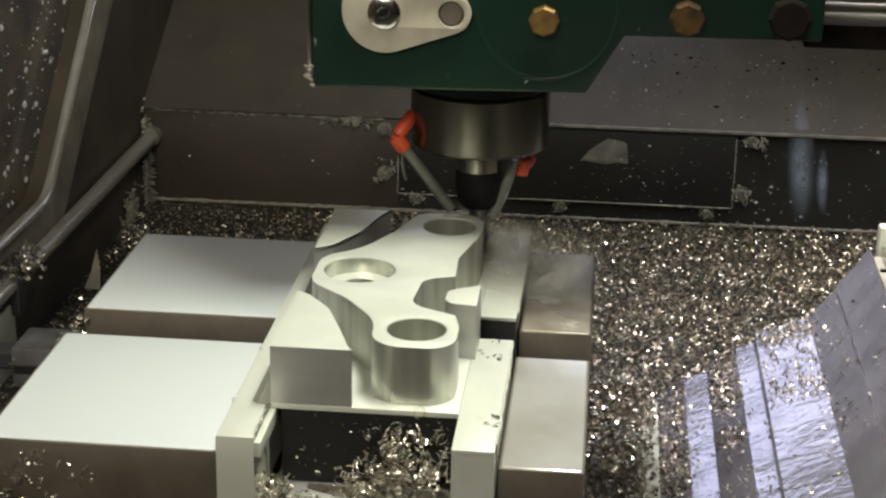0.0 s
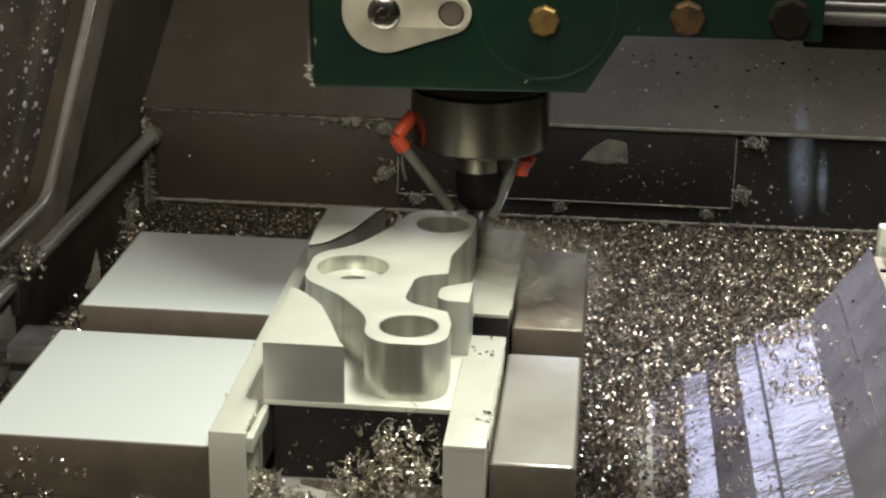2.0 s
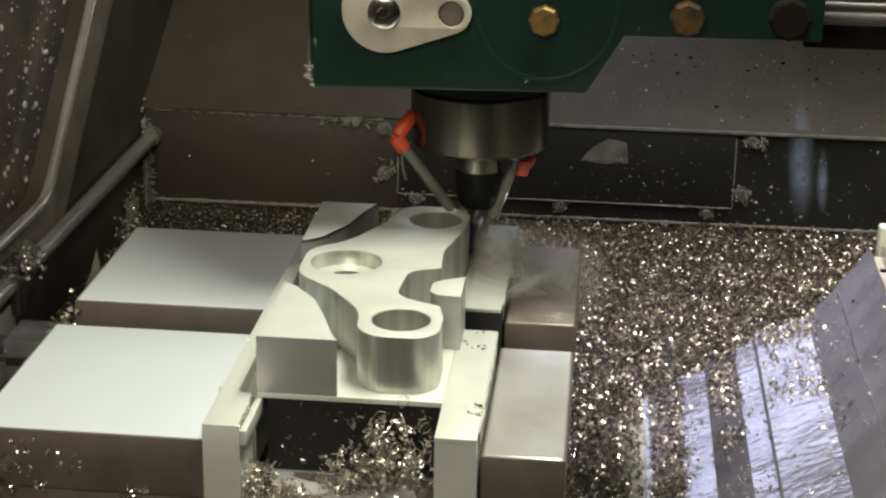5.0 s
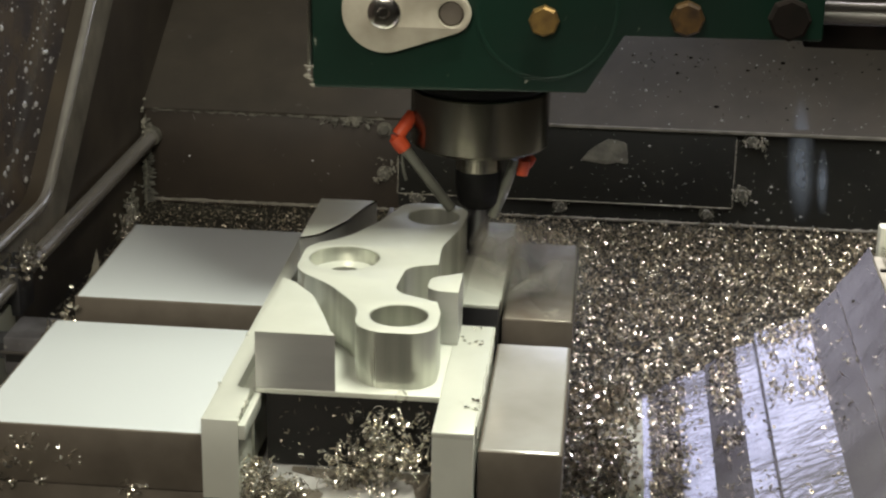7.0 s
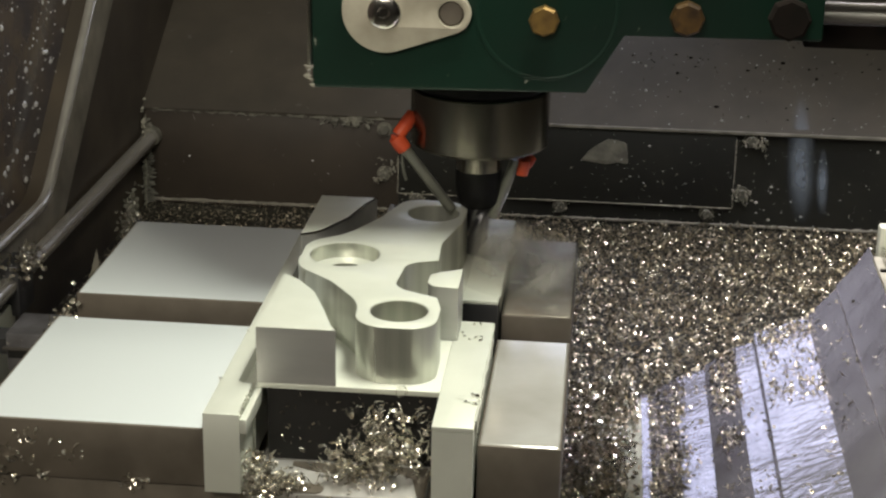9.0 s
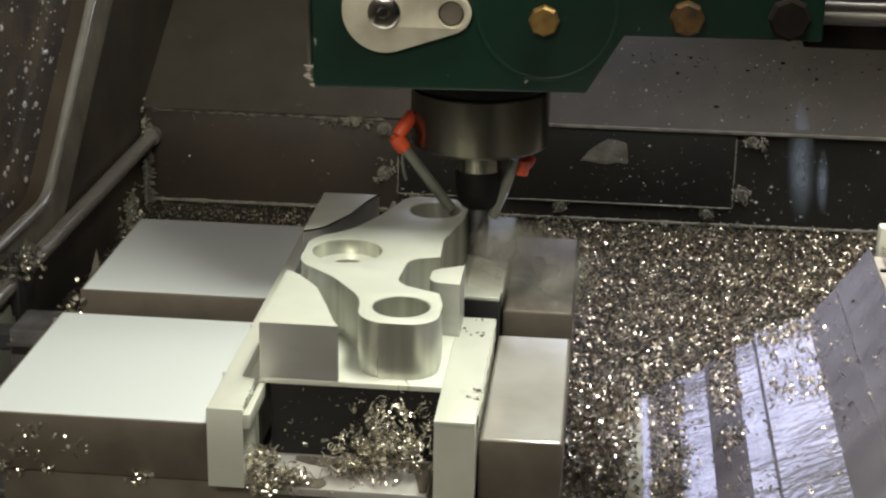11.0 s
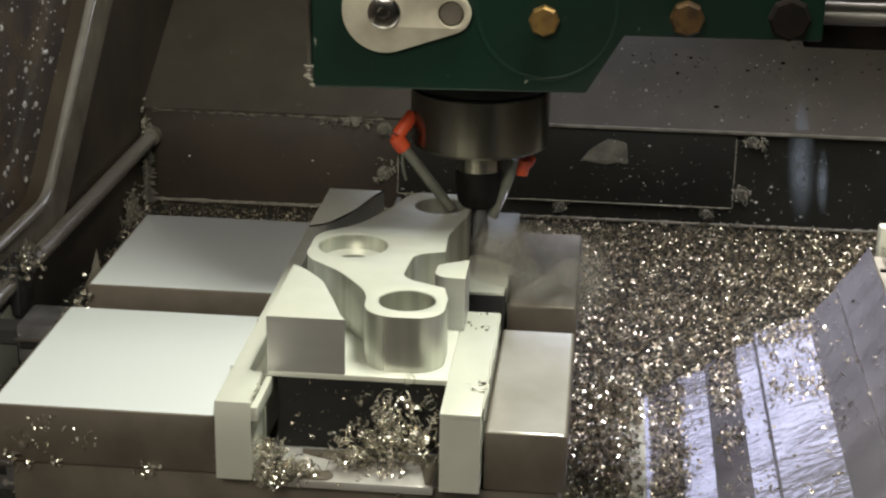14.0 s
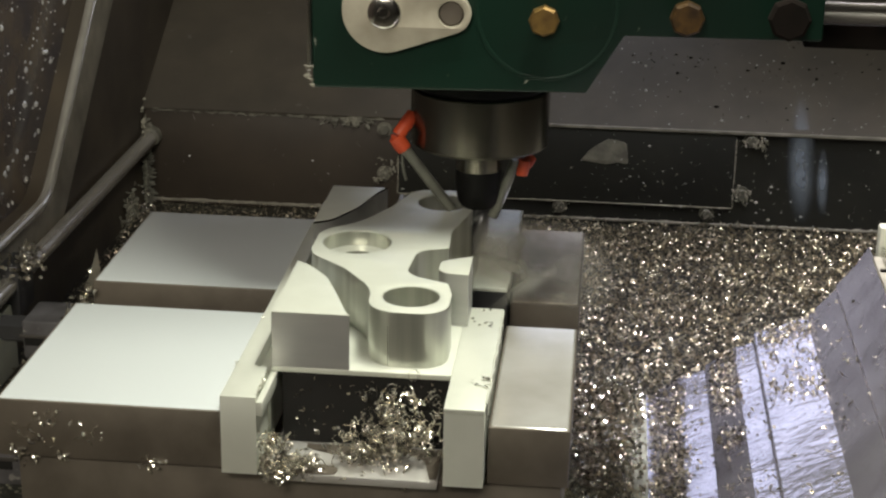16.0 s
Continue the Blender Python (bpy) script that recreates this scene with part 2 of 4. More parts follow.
def plate(outlines, z0, z1, bevel=0.0, bm=None):
    """An upright plate with holes: the first outline outside, the others cut through."""
    cu = bpy.data.curves.new("outline", "CURVE")
    cu.dimensions, cu.fill_mode = "2D", "BOTH"
    for o in outlines:
        s = cu.splines.new("POLY")
        s.points.add(len(o) - 1)
        for p, (x, y) in zip(s.points, o):
            p.co = (x, y, 0, 1)
        s.use_cyclic_u = True
    cu.extrude = (z1 - z0) / 2 - bevel
    cu.bevel_depth, cu.bevel_resolution, cu.offset = bevel, 1, -bevel
    ob = new("outline", cu)
    bpy.context.view_layer.update()
    me = bpy.data.meshes.new_from_object(ob.evaluated_get(bpy.context.evaluated_depsgraph_get()))
    bpy.data.objects.remove(ob)
    bpy.data.curves.remove(cu)
    tmp = bmesh.new()
    tmp.from_mesh(me)
    bpy.data.meshes.remove(me)
    bmesh.ops.translate(tmp, vec=(0, 0, (z0 + z1) / 2), verts=tmp.verts)
    bmesh.ops.remove_doubles(tmp, verts=tmp.verts, dist=1e-6)
    bmesh.ops.recalc_face_normals(tmp, faces=tmp.faces)
    if bm is None:
        return tmp
    me = bpy.data.meshes.new("join")
    tmp.to_mesh(me)
    tmp.free()
    bm.from_mesh(me)
    bpy.data.meshes.remove(me)
    return bm


def stand(bm, y):
    """Turns a plate drawn in x, y(=height) so that it stands upright with its depth along y."""
    for v in bm.verts:
        v.co = Vector((v.co.x, y - v.co.z, v.co.y))
    bmesh.ops.recalc_face_normals(bm, faces=bm.faces)
    return bm


def strips(rng, centres, length, width, curl, flat=0.5):
    """Curled metal chips, one island each: centres (n, 3); length and width in metres; curl in radians over the length."""
    n, k = len(centres), 4
    L = length * rng.uniform(0.5, 1.5, n)
    Wd = width * rng.uniform(0.6, 1.4, n)
    th = curl * rng.uniform(0.4, 1.4, n)
    s = np.linspace(-0.5, 0.5, k)
    rad = L / th
    ang = s[None, :] * th[:, None]
    px = rad[:, None] * np.sin(ang)
    pz = rad[:, None] * (1 - np.cos(ang))
    skew = rng.uniform(-0.5, 0.5, n)
    verts = np.zeros((n, k, 2, 3))
    for side, sg in ((0, -0.5), (1, 0.5)):
        verts[:, :, side, 0] = px + (sg * Wd * skew)[:, None]
        verts[:, :, side, 1] = (sg * Wd)[:, None]
        verts[:, :, side, 2] = pz
    yaw, pit, rol = rng.uniform(0, 6.283, n), rng.normal(0, flat, n), rng.normal(0, flat, n) + math.pi * (rng.random(n) < 0.5)
    cy, sy, cp, sp, cr, sr = np.cos(yaw), np.sin(yaw), np.cos(pit), np.sin(pit), np.cos(rol), np.sin(rol)
    rot = np.stack([np.stack([cy * cp, cy * sp * sr - sy * cr, cy * sp * cr + sy * sr], 1),
                    np.stack([sy * cp, sy * sp * sr + cy * cr, sy * sp * cr - cy * sr], 1),
                    np.stack([-sp, cp * sr, cp * cr], 1)], 1)
    v = np.einsum("nij,nkj->nki", rot, verts.reshape(n, k * 2, 3)) + np.asarray(centres)[:, None, :]
    base = (np.arange(n) * k * 2)[:, None, None]
    q = np.array([[2 * i, 2 * i + 1, 2 * i + 3, 2 * i + 2] for i in range(k - 1)])[None]
    return v.reshape(-1, 3), (base + q).reshape(-1, 4)


def chip_mesh(name, sets, mat):
    vs, fs, o = [], [], 0
    for v, f in sets:
        vs.append(v)
        fs.append(f + o)
        o += len(v)
    v, f = np.concatenate(vs), np.concatenate(fs)
    me = bpy.data.meshes.new(name)
    me.from_pydata(v.tolist(), [], f.tolist())
    me.materials.append(mat)
    me.polygons.foreach_set("use_smooth", [True] * len(me.polygons))
    return me


def lump(x, y, seed=0.0):
    return noise.noise(Vector((x * 9 + seed, y * 9, 0.3))) * 0.6 + noise.noise(Vector((x * 31, y * 31 + seed, 1.7))) * 0.4


# ---- the structure of the enclosure ----
ZV, ZJ, ZS, ZB = 0.190, 0.2068, 0.2424, 0.152   # vise top, soft jaw top, stock top, vise bed
WALL_Y, WALL_X = 1.893, -0.5275
TOOL = (-0.0868, 1.186)

solid("floor", box(-1.2, 1.0, -0.6, 2.6, -0.06, -0.002), M["pan"], "dark chip pan of the milling machine, wet with coolant", "floor", "structure")
solid("wall_back_right", box(-0.2300, 0.9, WALL_Y, WALL_Y + 0.02, -0.002, 0.113), M["dark_wall"], "near-black splashed lower rear wall of the enclosure", "wall", "structure")
solid("wall_back_left", box(WALL_X, -0.2302, WALL_Y, WALL_Y + 0.02, -0.002, 0.113, 0.001), M["brown_wall"], "dark brown lower rear wall of the enclosure", "wall", "structure")


def slope_panel():
    bm = bmesh.new()
    a, b = (WALL_Y - 0.002, 0.1125), (WALL_Y + 0.30, 0.285)
    n = Vector((0, -(b[1] - a[1]), b[0] - a[0])).normalized() * 0.006
    vs = []
    for x in (WALL_X, 0.9):
        for (y, z), s in ((a, 0), (b, 0), (b, 1), (a, 1)):
            vs.append(bm.verts.new(Vector((x, y, z)) - n * s))
    bm.faces.new(vs[:4])
    bm.faces.new(vs[4:])
    for i in range(4):
        bm.faces.new((vs[i], vs[(i + 1) % 4], vs[4 + (i + 1) % 4], vs[4 + i]))
    bmesh.ops.recalc_face_normals(bm, faces=bm.faces)
    return bm


solid("wall_back_slope", slope_panel(), M["grey_paint"], "grey-brown sloping sheet above the rear wall, spattered", "wall", "structure")
solid("wall_rear_top", box(-1.0, 0.9, 2.19, 2.21, 0.26, 1.3), M["grey_paint"], "grey upper rear wall of the enclosure", "wall", "structure")
solid("wall_right", box(0.88, 0.90, -0.6, 2.2, -0.002, 1.3), M["side_wall"], "brown painted side wall of the enclosure", "wall", "structure")
solid("wall_front", box(-1.0, 0.9, -0.62, -0.6, -0.002, 1.3), M["side_wall"], "plain wall behind the operator's side", "wall", "structure")
solid("ceiling", box(-1.0, 0.9, -0.6, 2.2, 1.3, 1.32), M["grey_paint"], "grey sheet roof of the enclosure", "ceiling", "structure")


def wall_left():
    # side wall with one window opening with a rounded lower corner, drawn in y, z
    outer = [(-0.6, -0.002), (2.2, -0.002), (2.2, 1.3), (-0.6, 1.3)]
    hole = rounded([(0.2, 0.116, 0.03), (1.529, 0.116, 0.062), (1.786, 0.345, 0.03), (2.05, 0.56, 0.06), (2.05, 0.9, 0.06), (0.2, 0.9, 0.06)], 14)
    bm = plate([outer, hole], 0, 0.03, 0.0)
    for v in bm.verts:
        v.co = Vector((WALL_X - v.co.z, v.co.x, v.co.y))
    bmesh.ops.recalc_face_normals(bm, faces=bm.faces)
    return bm, hole


bm, HOLE = wall_left()
solid("wall_left", bm, M["side_wall"], "dark brown side wall with a round-cornered window", "wall", "structure")
window = thing("window_1", (WALL_X, 1.0, 0.118), "dark side window with metal frame, speckled with droplets", "window", kind="structure")
loop = [Vector((WALL_X + 0.004, y, z)) for y, z in HOLE]
part("window_frame", tube(loop + loop[:1], 0.0054, 14), M["rail_steel"], window, "rounded bright metal frame tube")
FLANGE = rounded([(0.2, 0.078, 0.03), (1.578, 0.078, 0.05), (1.887, 0.345, 0.03), (2.13, 0.55, 0.06), (2.13, 0.95, 0.06), (0.2, 0.95, 0.06)], 14)
bm = plate([FLANGE, HOLE], 0, 0.003, 0.0006)
for v in bm.verts:
    v.co = Vector((WALL_X + 0.0032 - v.co.z, v.co.x, v.co.y))
bmesh.ops.recalc_face_normals(bm, faces=bm.faces)
part("flange", bm, M["flange"], window, "flat dull grey flange round the window")
part("pane", box(WALL_X - 0.024, WALL_X - 0.016, 0.15, 2.1, 0.08, 0.95), M["reflection_glass"], window, "dark wet glass with brownish reflections painted in")


def droplets():
    rng = np.random.default_rng(5)
    bm = bmesh.new()
    for _ in range(760):
        y, z = rng.uniform(1.15, 1.80), rng.uniform(0.12, 0.45)
        r = 0.0012 * rng.uniform(0.4, 1.1) + 0.0028 * rng.random() ** 6
        m = Matrix.Translation((WALL_X - 0.0155, y, z)) @ Matrix.Diagonal((0.5 * r, r * rng.uniform(0.7, 1.8), r, 1))
        bmesh.ops.create_icosphere(bm, subdivisions=1, radius=1, matrix=m)
    return bm


tagged(part("droplets", droplets(), M["droplet"], window, "small bright droplets and chips"), kind="stuff")

solid("baseboard", box(WALL_X, WALL_X + 0.012, 0.4, 1.405, -0.002, 0.062, 0.002), M["pale_paint"], "beige ledge along the foot of the side wall", "ledge", "structure")


def specks(seed, n, on, big=1.0):
    g = np.random.default_rng(seed)
    bm = bmesh.new()
    for _ in range(n):
        p = on(g)
        r = big * 0.00042 * g.uniform(0.5, 1.3) + 0.0014 * g.random() ** 9
        bmesh.ops.create_icosphere(bm, subdivisions=1, radius=1, matrix=Matrix.Translation(p) @ Matrix.Diagonal((r * g.uniform(0.8, 2), r, r * g.uniform(0.8, 1.6), 1)))
    return bm


def on_dirt(g):
    t = g.normal(0.31, 0.03) if g.random() < 0.6 else g.uniform(0.05, 0.5)
    return Vector((g.uniform(0.03, 0.33), WALL_Y - 0.002 + 0.302 * t, 0.1125 + 0.1725 * t))


def on_wall(g):
    x = g.uniform(-0.5, 0.5) if g.random() < 0.3 else g.uniform(-0.02, 0.36)
    return Vector((x, WALL_Y - 0.0045, g.uniform(0.004, 0.108)))


def on_slope(g):
    t = g.random() ** 1.5 * 0.75
    x = g.uniform(0.0, 0.4) if g.random() < 0.9 else g.uniform(-0.5, 0.0)
    return Vector((x, WALL_Y - 0.002 + 0.302 * t, 0.113 + 0.1725 * t))


# Pale specks on wall and sheet stand in for droplets on the window.
tagged(solid("wall_specks", specks(71, 260, on_wall), M["droplet"], "small pale specks on the rear wall, for droplets on the operator's window", "metal chips"), kind="stuff")
tagged(solid("slope_specks", specks(72, 300, on_slope), M["droplet"], "small pale specks on the sloping sheet, for droplets on the operator's window", "metal chips"), kind="stuff")
tagged(solid("slope_dirt", specks(73, 75, on_dirt, 1.7), M["old_plug"], "dark crumbs on the sloping sheet", "dirt"), kind="stuff")

# bolted access plate on the rear wall
access = thing("access_plate", (-0.04, WALL_Y, 0.02), "dark rectangular access plate bolted to the rear wall", "plate", kind="structure")
part("plate", box(-0.2305, 0.1485, WALL_Y - 0.004, WALL_Y - 0.0002, 0.0235, 0.1095, 0.0008), M["dark_wall"], access)


def crust(seed, line, r, n):
    rng = np.random.default_rng(seed)
    bm = bmesh.new()
    for _ in range(n):
        i = rng.integers(0, len(line) - 1)
        p = Vector(line[i]).lerp(Vector(line[i + 1]), rng.random())
        q = r * rng.uniform(0.4, 1.5)
        m = Matrix.Translation(p + Vector((rng.normal(0, r * .6), 0, rng.normal(0, r * .6)))) @ pose(0, 0, 0, *rng.normal(0, 14, 3)) @ Matrix.Diagonal((q * rng.uniform(1.2, 4), q * 0.4, q * 0.6, 1))
        bmesh.ops.create_icosphere(bm, subdivisions=1, radius=1, matrix=m)
    return bm


EDGE = WALL_Y - 0.0035
tagged(part("edge_residue", crust(3, [(0.1485, EDGE, 0.105), (0.1485, EDGE, 0.024), (-0.2305, EDGE, 0.0235), (-0.2305, EDGE, 0.07)], 0.0005, 520), M["pale_crust"], access, "pale dried residue along the plate's edges"), kind="stuff")
for bx, bz in ((0.165, 0.103), (0.1585, 0.041), (0.121, 0.0155), (-0.045, 0.017), (-0.21, 0.019), (-0.247, 0.046), (0.325, 0.104), (-0.247, 0.098)):
    bolt = thing("bolt", (bx, WALL_Y, bz), "residue-crusted hexagon bolt in the rear wall", "bolt", "wall bolts")
    part("washer", lathe([(0, 0), (0.0085, 0), (0.0085, 0.0015), (0, 0.0015)], (bx, WALL_Y, bz), (0, -1, 0), 20), M["residue"], bolt)
    part("head", lathe([(0, 0.001), (0.006, 0.001), (0.006, 0.006), (0.0052, 0.0068), (0, 0.0068)], (bx, WALL_Y, bz), (0, -1, 0), 6), M["residue"], bolt, smooth=0)

blob = rounded([(-0.0235, 0.0735, 0.002), (-0.0120, 0.0715, 0.004), (0.0060, 0.0695, 0.004), (0.0180, 0.0725, 0.003), (0.0300, 0.0700, 0.003), (0.0285, 0.0845, 0.004), (0.0270, 0.0955, 0.006), (0.0150, 0.0985, 0.005), (0.0060, 0.0990, 0.004), (-0.0080, 0.0905, 0.004), (-0.0150, 0.0840, 0.003)], 6)
bmb = stand(plate([blob], 0, 0.0012, 0.0003), WALL_Y - 0.0042)
solid("residue_patch", bmb, M["residue"], "pale dried coolant patch on the access plate", "residue", "structure")
tagged(solid("wall_residue", crust(8, [(WALL_X + 0.005, WALL_Y - 0.001, 0.003), (0.6, WALL_Y - 0.001, 0.003)], 0.0011, 1100), M["pale_crust"],
             "pale crust of residue along the foot of the rear wall", "residue"), kind="stuff")
tagged(solid("seam_residue", crust(9, [(WALL_X + 0.01, WALL_Y - 0.002, 0.110), (-0.33, WALL_Y - 0.002, 0.109), (-0.25, WALL_Y - 0.002, 0.110)], 0.0011, 220), M["residue"],
             "dried residue along the seam of the rear wall", "residue"), kind="stuff")
tagged(solid("corner_residue", crust(10, [(WALL_X + 0.004, WALL_Y - 0.006, 0.10), (WALL_X + 0.006, WALL_Y - 0.006, 0.0)], 0.0022, 200), M["residue"],
             "crumbly residue in the corner of the walls", "residue"), kind="stuff")

def bead(x0, x1, y, z, r, seed):
    """An uneven line of dried residue along x."""
    g = np.random.default_rng(seed)
    n = int((x1 - x0) / 0.004)
    bm = bmesh.new()
    rows = []
    for k in range(n + 1):
        x = x0 + (x1 - x0) * k / n
        q = r * (0.55 + 0.9 * abs(noise.noise(Vector((x * 60, seed, 0)))) + g.uniform(0, 0.3))
        rows.append([bm.verts.new((x, y - q * a, z + q * b)) for a, b in ((0, -0.6), (0.8, -0.5), (0.9, 0.5), (0, 1))])
    for a, b in zip(rows, rows[1:]):
        for i in range(4):
            bm.faces.new((a[i], a[(i + 1) % 4], b[(i + 1) % 4], b[i]))
    bmesh.ops.recalc_face_normals(bm, faces=bm.faces)
    return bm


solid("foot_trim", bead(WALL_X + 0.008, 0.62, WALL_Y - 0.001, 0.0025, 0.0026, 5), M["crust_and_highlight"], "pale line of dried coolant along the foot of the rear wall", "residue", "structure")
solid("plate_trim", bead(-0.2300, 0.1480, WALL_Y - 0.0042, 0.0238, 0.0011, 6), M["pale_crust"], "pale dried line along the access plate's lower edge", "residue", "structure")
# Pale strip that paints in the highlight along the sheet's lower lip.
solid("lip_highlight", box(-0.17, 0.9, WALL_Y - 0.0062, WALL_Y - 0.0022, 0.1105, 0.1140, 0.0008), M["crust_and_highlight"], "pale strip painted for the highlight on the sloping sheet's lip", "trim", "structure")

# crusts on the bolts and grime in the corner
def clod(seed, at, reach, r, n):
    """A crumbly clod of dried residue and chips round a place, flattened against the wall (y) or the side wall (x)."""
    g = np.random.default_rng(seed)
    bm = bmesh.new()
    for _ in range(n):
        p = Vector(at) + Vector([g.normal(0, q) for q in reach])
        q = r * g.uniform(0.4, 1.3)
        m = Matrix.Translation(p) @ pose(0, 0, 0, *g.uniform(0, 360, 3)) @ Matrix.Diagonal((q * g.uniform(1, 2.4), q, q * g.uniform(0.4, 1), 1))
        bmesh.ops.create_icosphere(bm, subdivisions=1, radius=1, matrix=m)
    return bm


for k, (cx, cz, wide, tall, count) in enumerate(((0.168, 0.103, 0.006, 0.0035, 46), (0.178, 0.097, 0.002, 0.0045, 14), (0.1600, 0.0395, 0.0055, 0.004, 40), (-0.243, 0.049, 0.005, 0.0055, 40),
                                                 (-0.253, 0.040, 0.0035, 0.0025, 14), (-0.21, 0.019, 0.005, 0.004, 26), (0.121, 0.0155, 0.004, 0.003, 18), (-0.045, 0.017, 0.004, 0.003, 16))):
    tagged(solid("bolt_crust", clod(200 + k, (cx, WALL_Y - 0.005, cz), (wide, 0.0015, tall), 0.0012, int(count * 1.8)), M["pale_crust"], "pale crumbly residue caked on a wall bolt", "residue"), kind="stuff")
tagged(solid("corner_grime", clod(221, (WALL_X + 0.0035, 1.882, 0.045), (0.0008, 0.004, 0.030), 0.0016, 200), M["pale_crust"], "flaking grey-brown grime in the corner behind the rail", "residue"), kind="stuff")
tagged(solid("ledge_grime", clod(222, (WALL_X + 0.0035, 1.815, 0.006), (0.0010, 0.016, 0.012), 0.0018, 260), M["pale_crust"], "flaking grime at the foot of the side wall", "residue"), kind="stuff")
tagged(solid("seam_grime", clod(223, (-0.288, WALL_Y - 0.003, 0.105), (0.014, 0.0008, 0.0025), 0.0022, 60), M["residue"], "dried splash of residue on the seam of the rear wall", "residue"), kind="stuff")


def reflection_material(name, colour, cover):
    """A painted reflection, densest along its middle and fading out to its rim."""
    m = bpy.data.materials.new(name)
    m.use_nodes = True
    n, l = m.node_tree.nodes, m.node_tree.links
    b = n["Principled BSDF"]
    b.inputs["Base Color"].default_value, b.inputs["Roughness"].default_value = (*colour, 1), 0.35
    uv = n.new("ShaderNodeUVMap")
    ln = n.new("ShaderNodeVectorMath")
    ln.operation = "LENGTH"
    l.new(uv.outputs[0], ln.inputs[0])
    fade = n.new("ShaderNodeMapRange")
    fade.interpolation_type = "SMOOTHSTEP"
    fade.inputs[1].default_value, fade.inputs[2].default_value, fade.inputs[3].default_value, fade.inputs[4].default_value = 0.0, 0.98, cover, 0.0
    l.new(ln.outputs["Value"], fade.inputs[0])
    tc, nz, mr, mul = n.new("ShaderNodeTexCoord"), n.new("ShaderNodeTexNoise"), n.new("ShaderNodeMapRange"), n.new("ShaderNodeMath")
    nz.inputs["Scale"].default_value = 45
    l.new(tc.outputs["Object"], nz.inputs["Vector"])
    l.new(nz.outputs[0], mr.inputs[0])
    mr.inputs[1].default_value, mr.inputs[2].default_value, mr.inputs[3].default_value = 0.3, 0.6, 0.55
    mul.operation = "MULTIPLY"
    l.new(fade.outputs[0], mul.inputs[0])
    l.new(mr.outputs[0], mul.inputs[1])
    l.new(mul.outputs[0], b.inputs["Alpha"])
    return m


M["reflection_strip"] = reflection_material("reflection_tint", (0.36, 0.42, 0.52), 0.62)


def reflection_strip(foot, head, half, v0, v1):
    """A strip of painted reflection on a surface from its foot to its head; v0 and v1 say which share of the whole
    streak it is.
    """
    bm = bmesh.new()
    uv = bm.loops.layers.uv.new("uv")
    rows = []
    for k in range(13):
        c = Vector(foot).lerp(Vector(head), k / 12)
        rows.append([(bm.verts.new(c + Vector((half * u, 0, 0))), (u, v0 + (v1 - v0) * k / 12)) for u in (-1, -0.5, 0, 0.5, 1)])
    for a, b in zip(rows, rows[1:]):
        for i in range(4):
            corners = (a[i], a[i + 1], b[i + 1], b[i])
            f = bm.faces.new([q[0] for q in corners])
            for lp, q in zip(f.loops, corners):
                lp[uv].uv = q[1]
    return bm


# Strips on wall and slope that imitate a lamp's reflection in the window.
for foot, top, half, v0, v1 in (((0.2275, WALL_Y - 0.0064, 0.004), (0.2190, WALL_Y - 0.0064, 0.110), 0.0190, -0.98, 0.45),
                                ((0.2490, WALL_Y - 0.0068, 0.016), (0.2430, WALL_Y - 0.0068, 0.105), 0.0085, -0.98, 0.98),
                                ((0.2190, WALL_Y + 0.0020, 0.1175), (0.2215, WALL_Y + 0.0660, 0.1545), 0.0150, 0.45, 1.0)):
    solid("reflection_streak", reflection_strip(foot, top, half, v0, v1), M["reflection_strip"], "pale bluish window reflection painted as a streak on the rear wall", "residue", "structure")

# ---- rail on the side wall ----
rail = thing("guide_rail", (-0.517, 1.89, 0.079), "round steel bar running along the side wall", "rail")
part("bar", tube([(-0.517, WALL_Y - 0.004, 0.079), (-0.517, 1.6, 0.079), (-0.517, 0.6, 0.079)], 0.0085, 20), M["rail_steel"], rail)
part("end_collar", lathe([(0.0086, 0), (0.0112, 0), (0.0108, 0.012), (0.0086, 0.014)], (-0.517, WALL_Y, 0.079), (0, -1, 0), 24), M["residue"], rail, "crusted end collar")
part("bracket", box(-0.5275, -0.507, 1.395, 1.435, 0.05, 0.098, 0.003), M["near_black"], rail, "black clamp bracket")

sliver = stand(plate([rounded([(-0.5140, 0.0, 0.001), (-0.4975, 0.0, 0.001), (-0.4960, 0.018, 0.004), (-0.4985, 0.045, 0.0003), (-0.5060, 0.018, 0.004)], 4)], 0, 0.0006), 1.60)
solid("metal_sliver", sliver, M["pale_crust"], "thin pale metal sliver leaning in the pan", "metal sliver", at=(-0.505, 1.60, -0.002))

# ---- telescopic way cover: plates that slide over each other ----
COVER_Y0, COVER_Y1 = 0.55, 1.4146
STEPS = [(0.030, -0.010), (0.0549, 0.0), (0.0999, 0.0300), (0.139, 0.0613), (0.262, 0.176)]
# each plate: left edge, fold, right edge
FOLDS = [[(0.0365, 0.0), (0.0480, 0.0005), (0.0560, 0.0010)],
         [(0.0549, 0.0015), (0.0765, 0.0180), (0.1010, 0.0280)],
         [(0.0999, 0.0320), (0.1220, 0.0490), (0.1400, 0.0565)],
         [(0.1390, 0.0635), (0.1820, 0.0815), (0.2080, 0.1130)],
         [(0.2050, 0.1125), (0.2180, 0.1300), (0.2285, 0.1480)]]


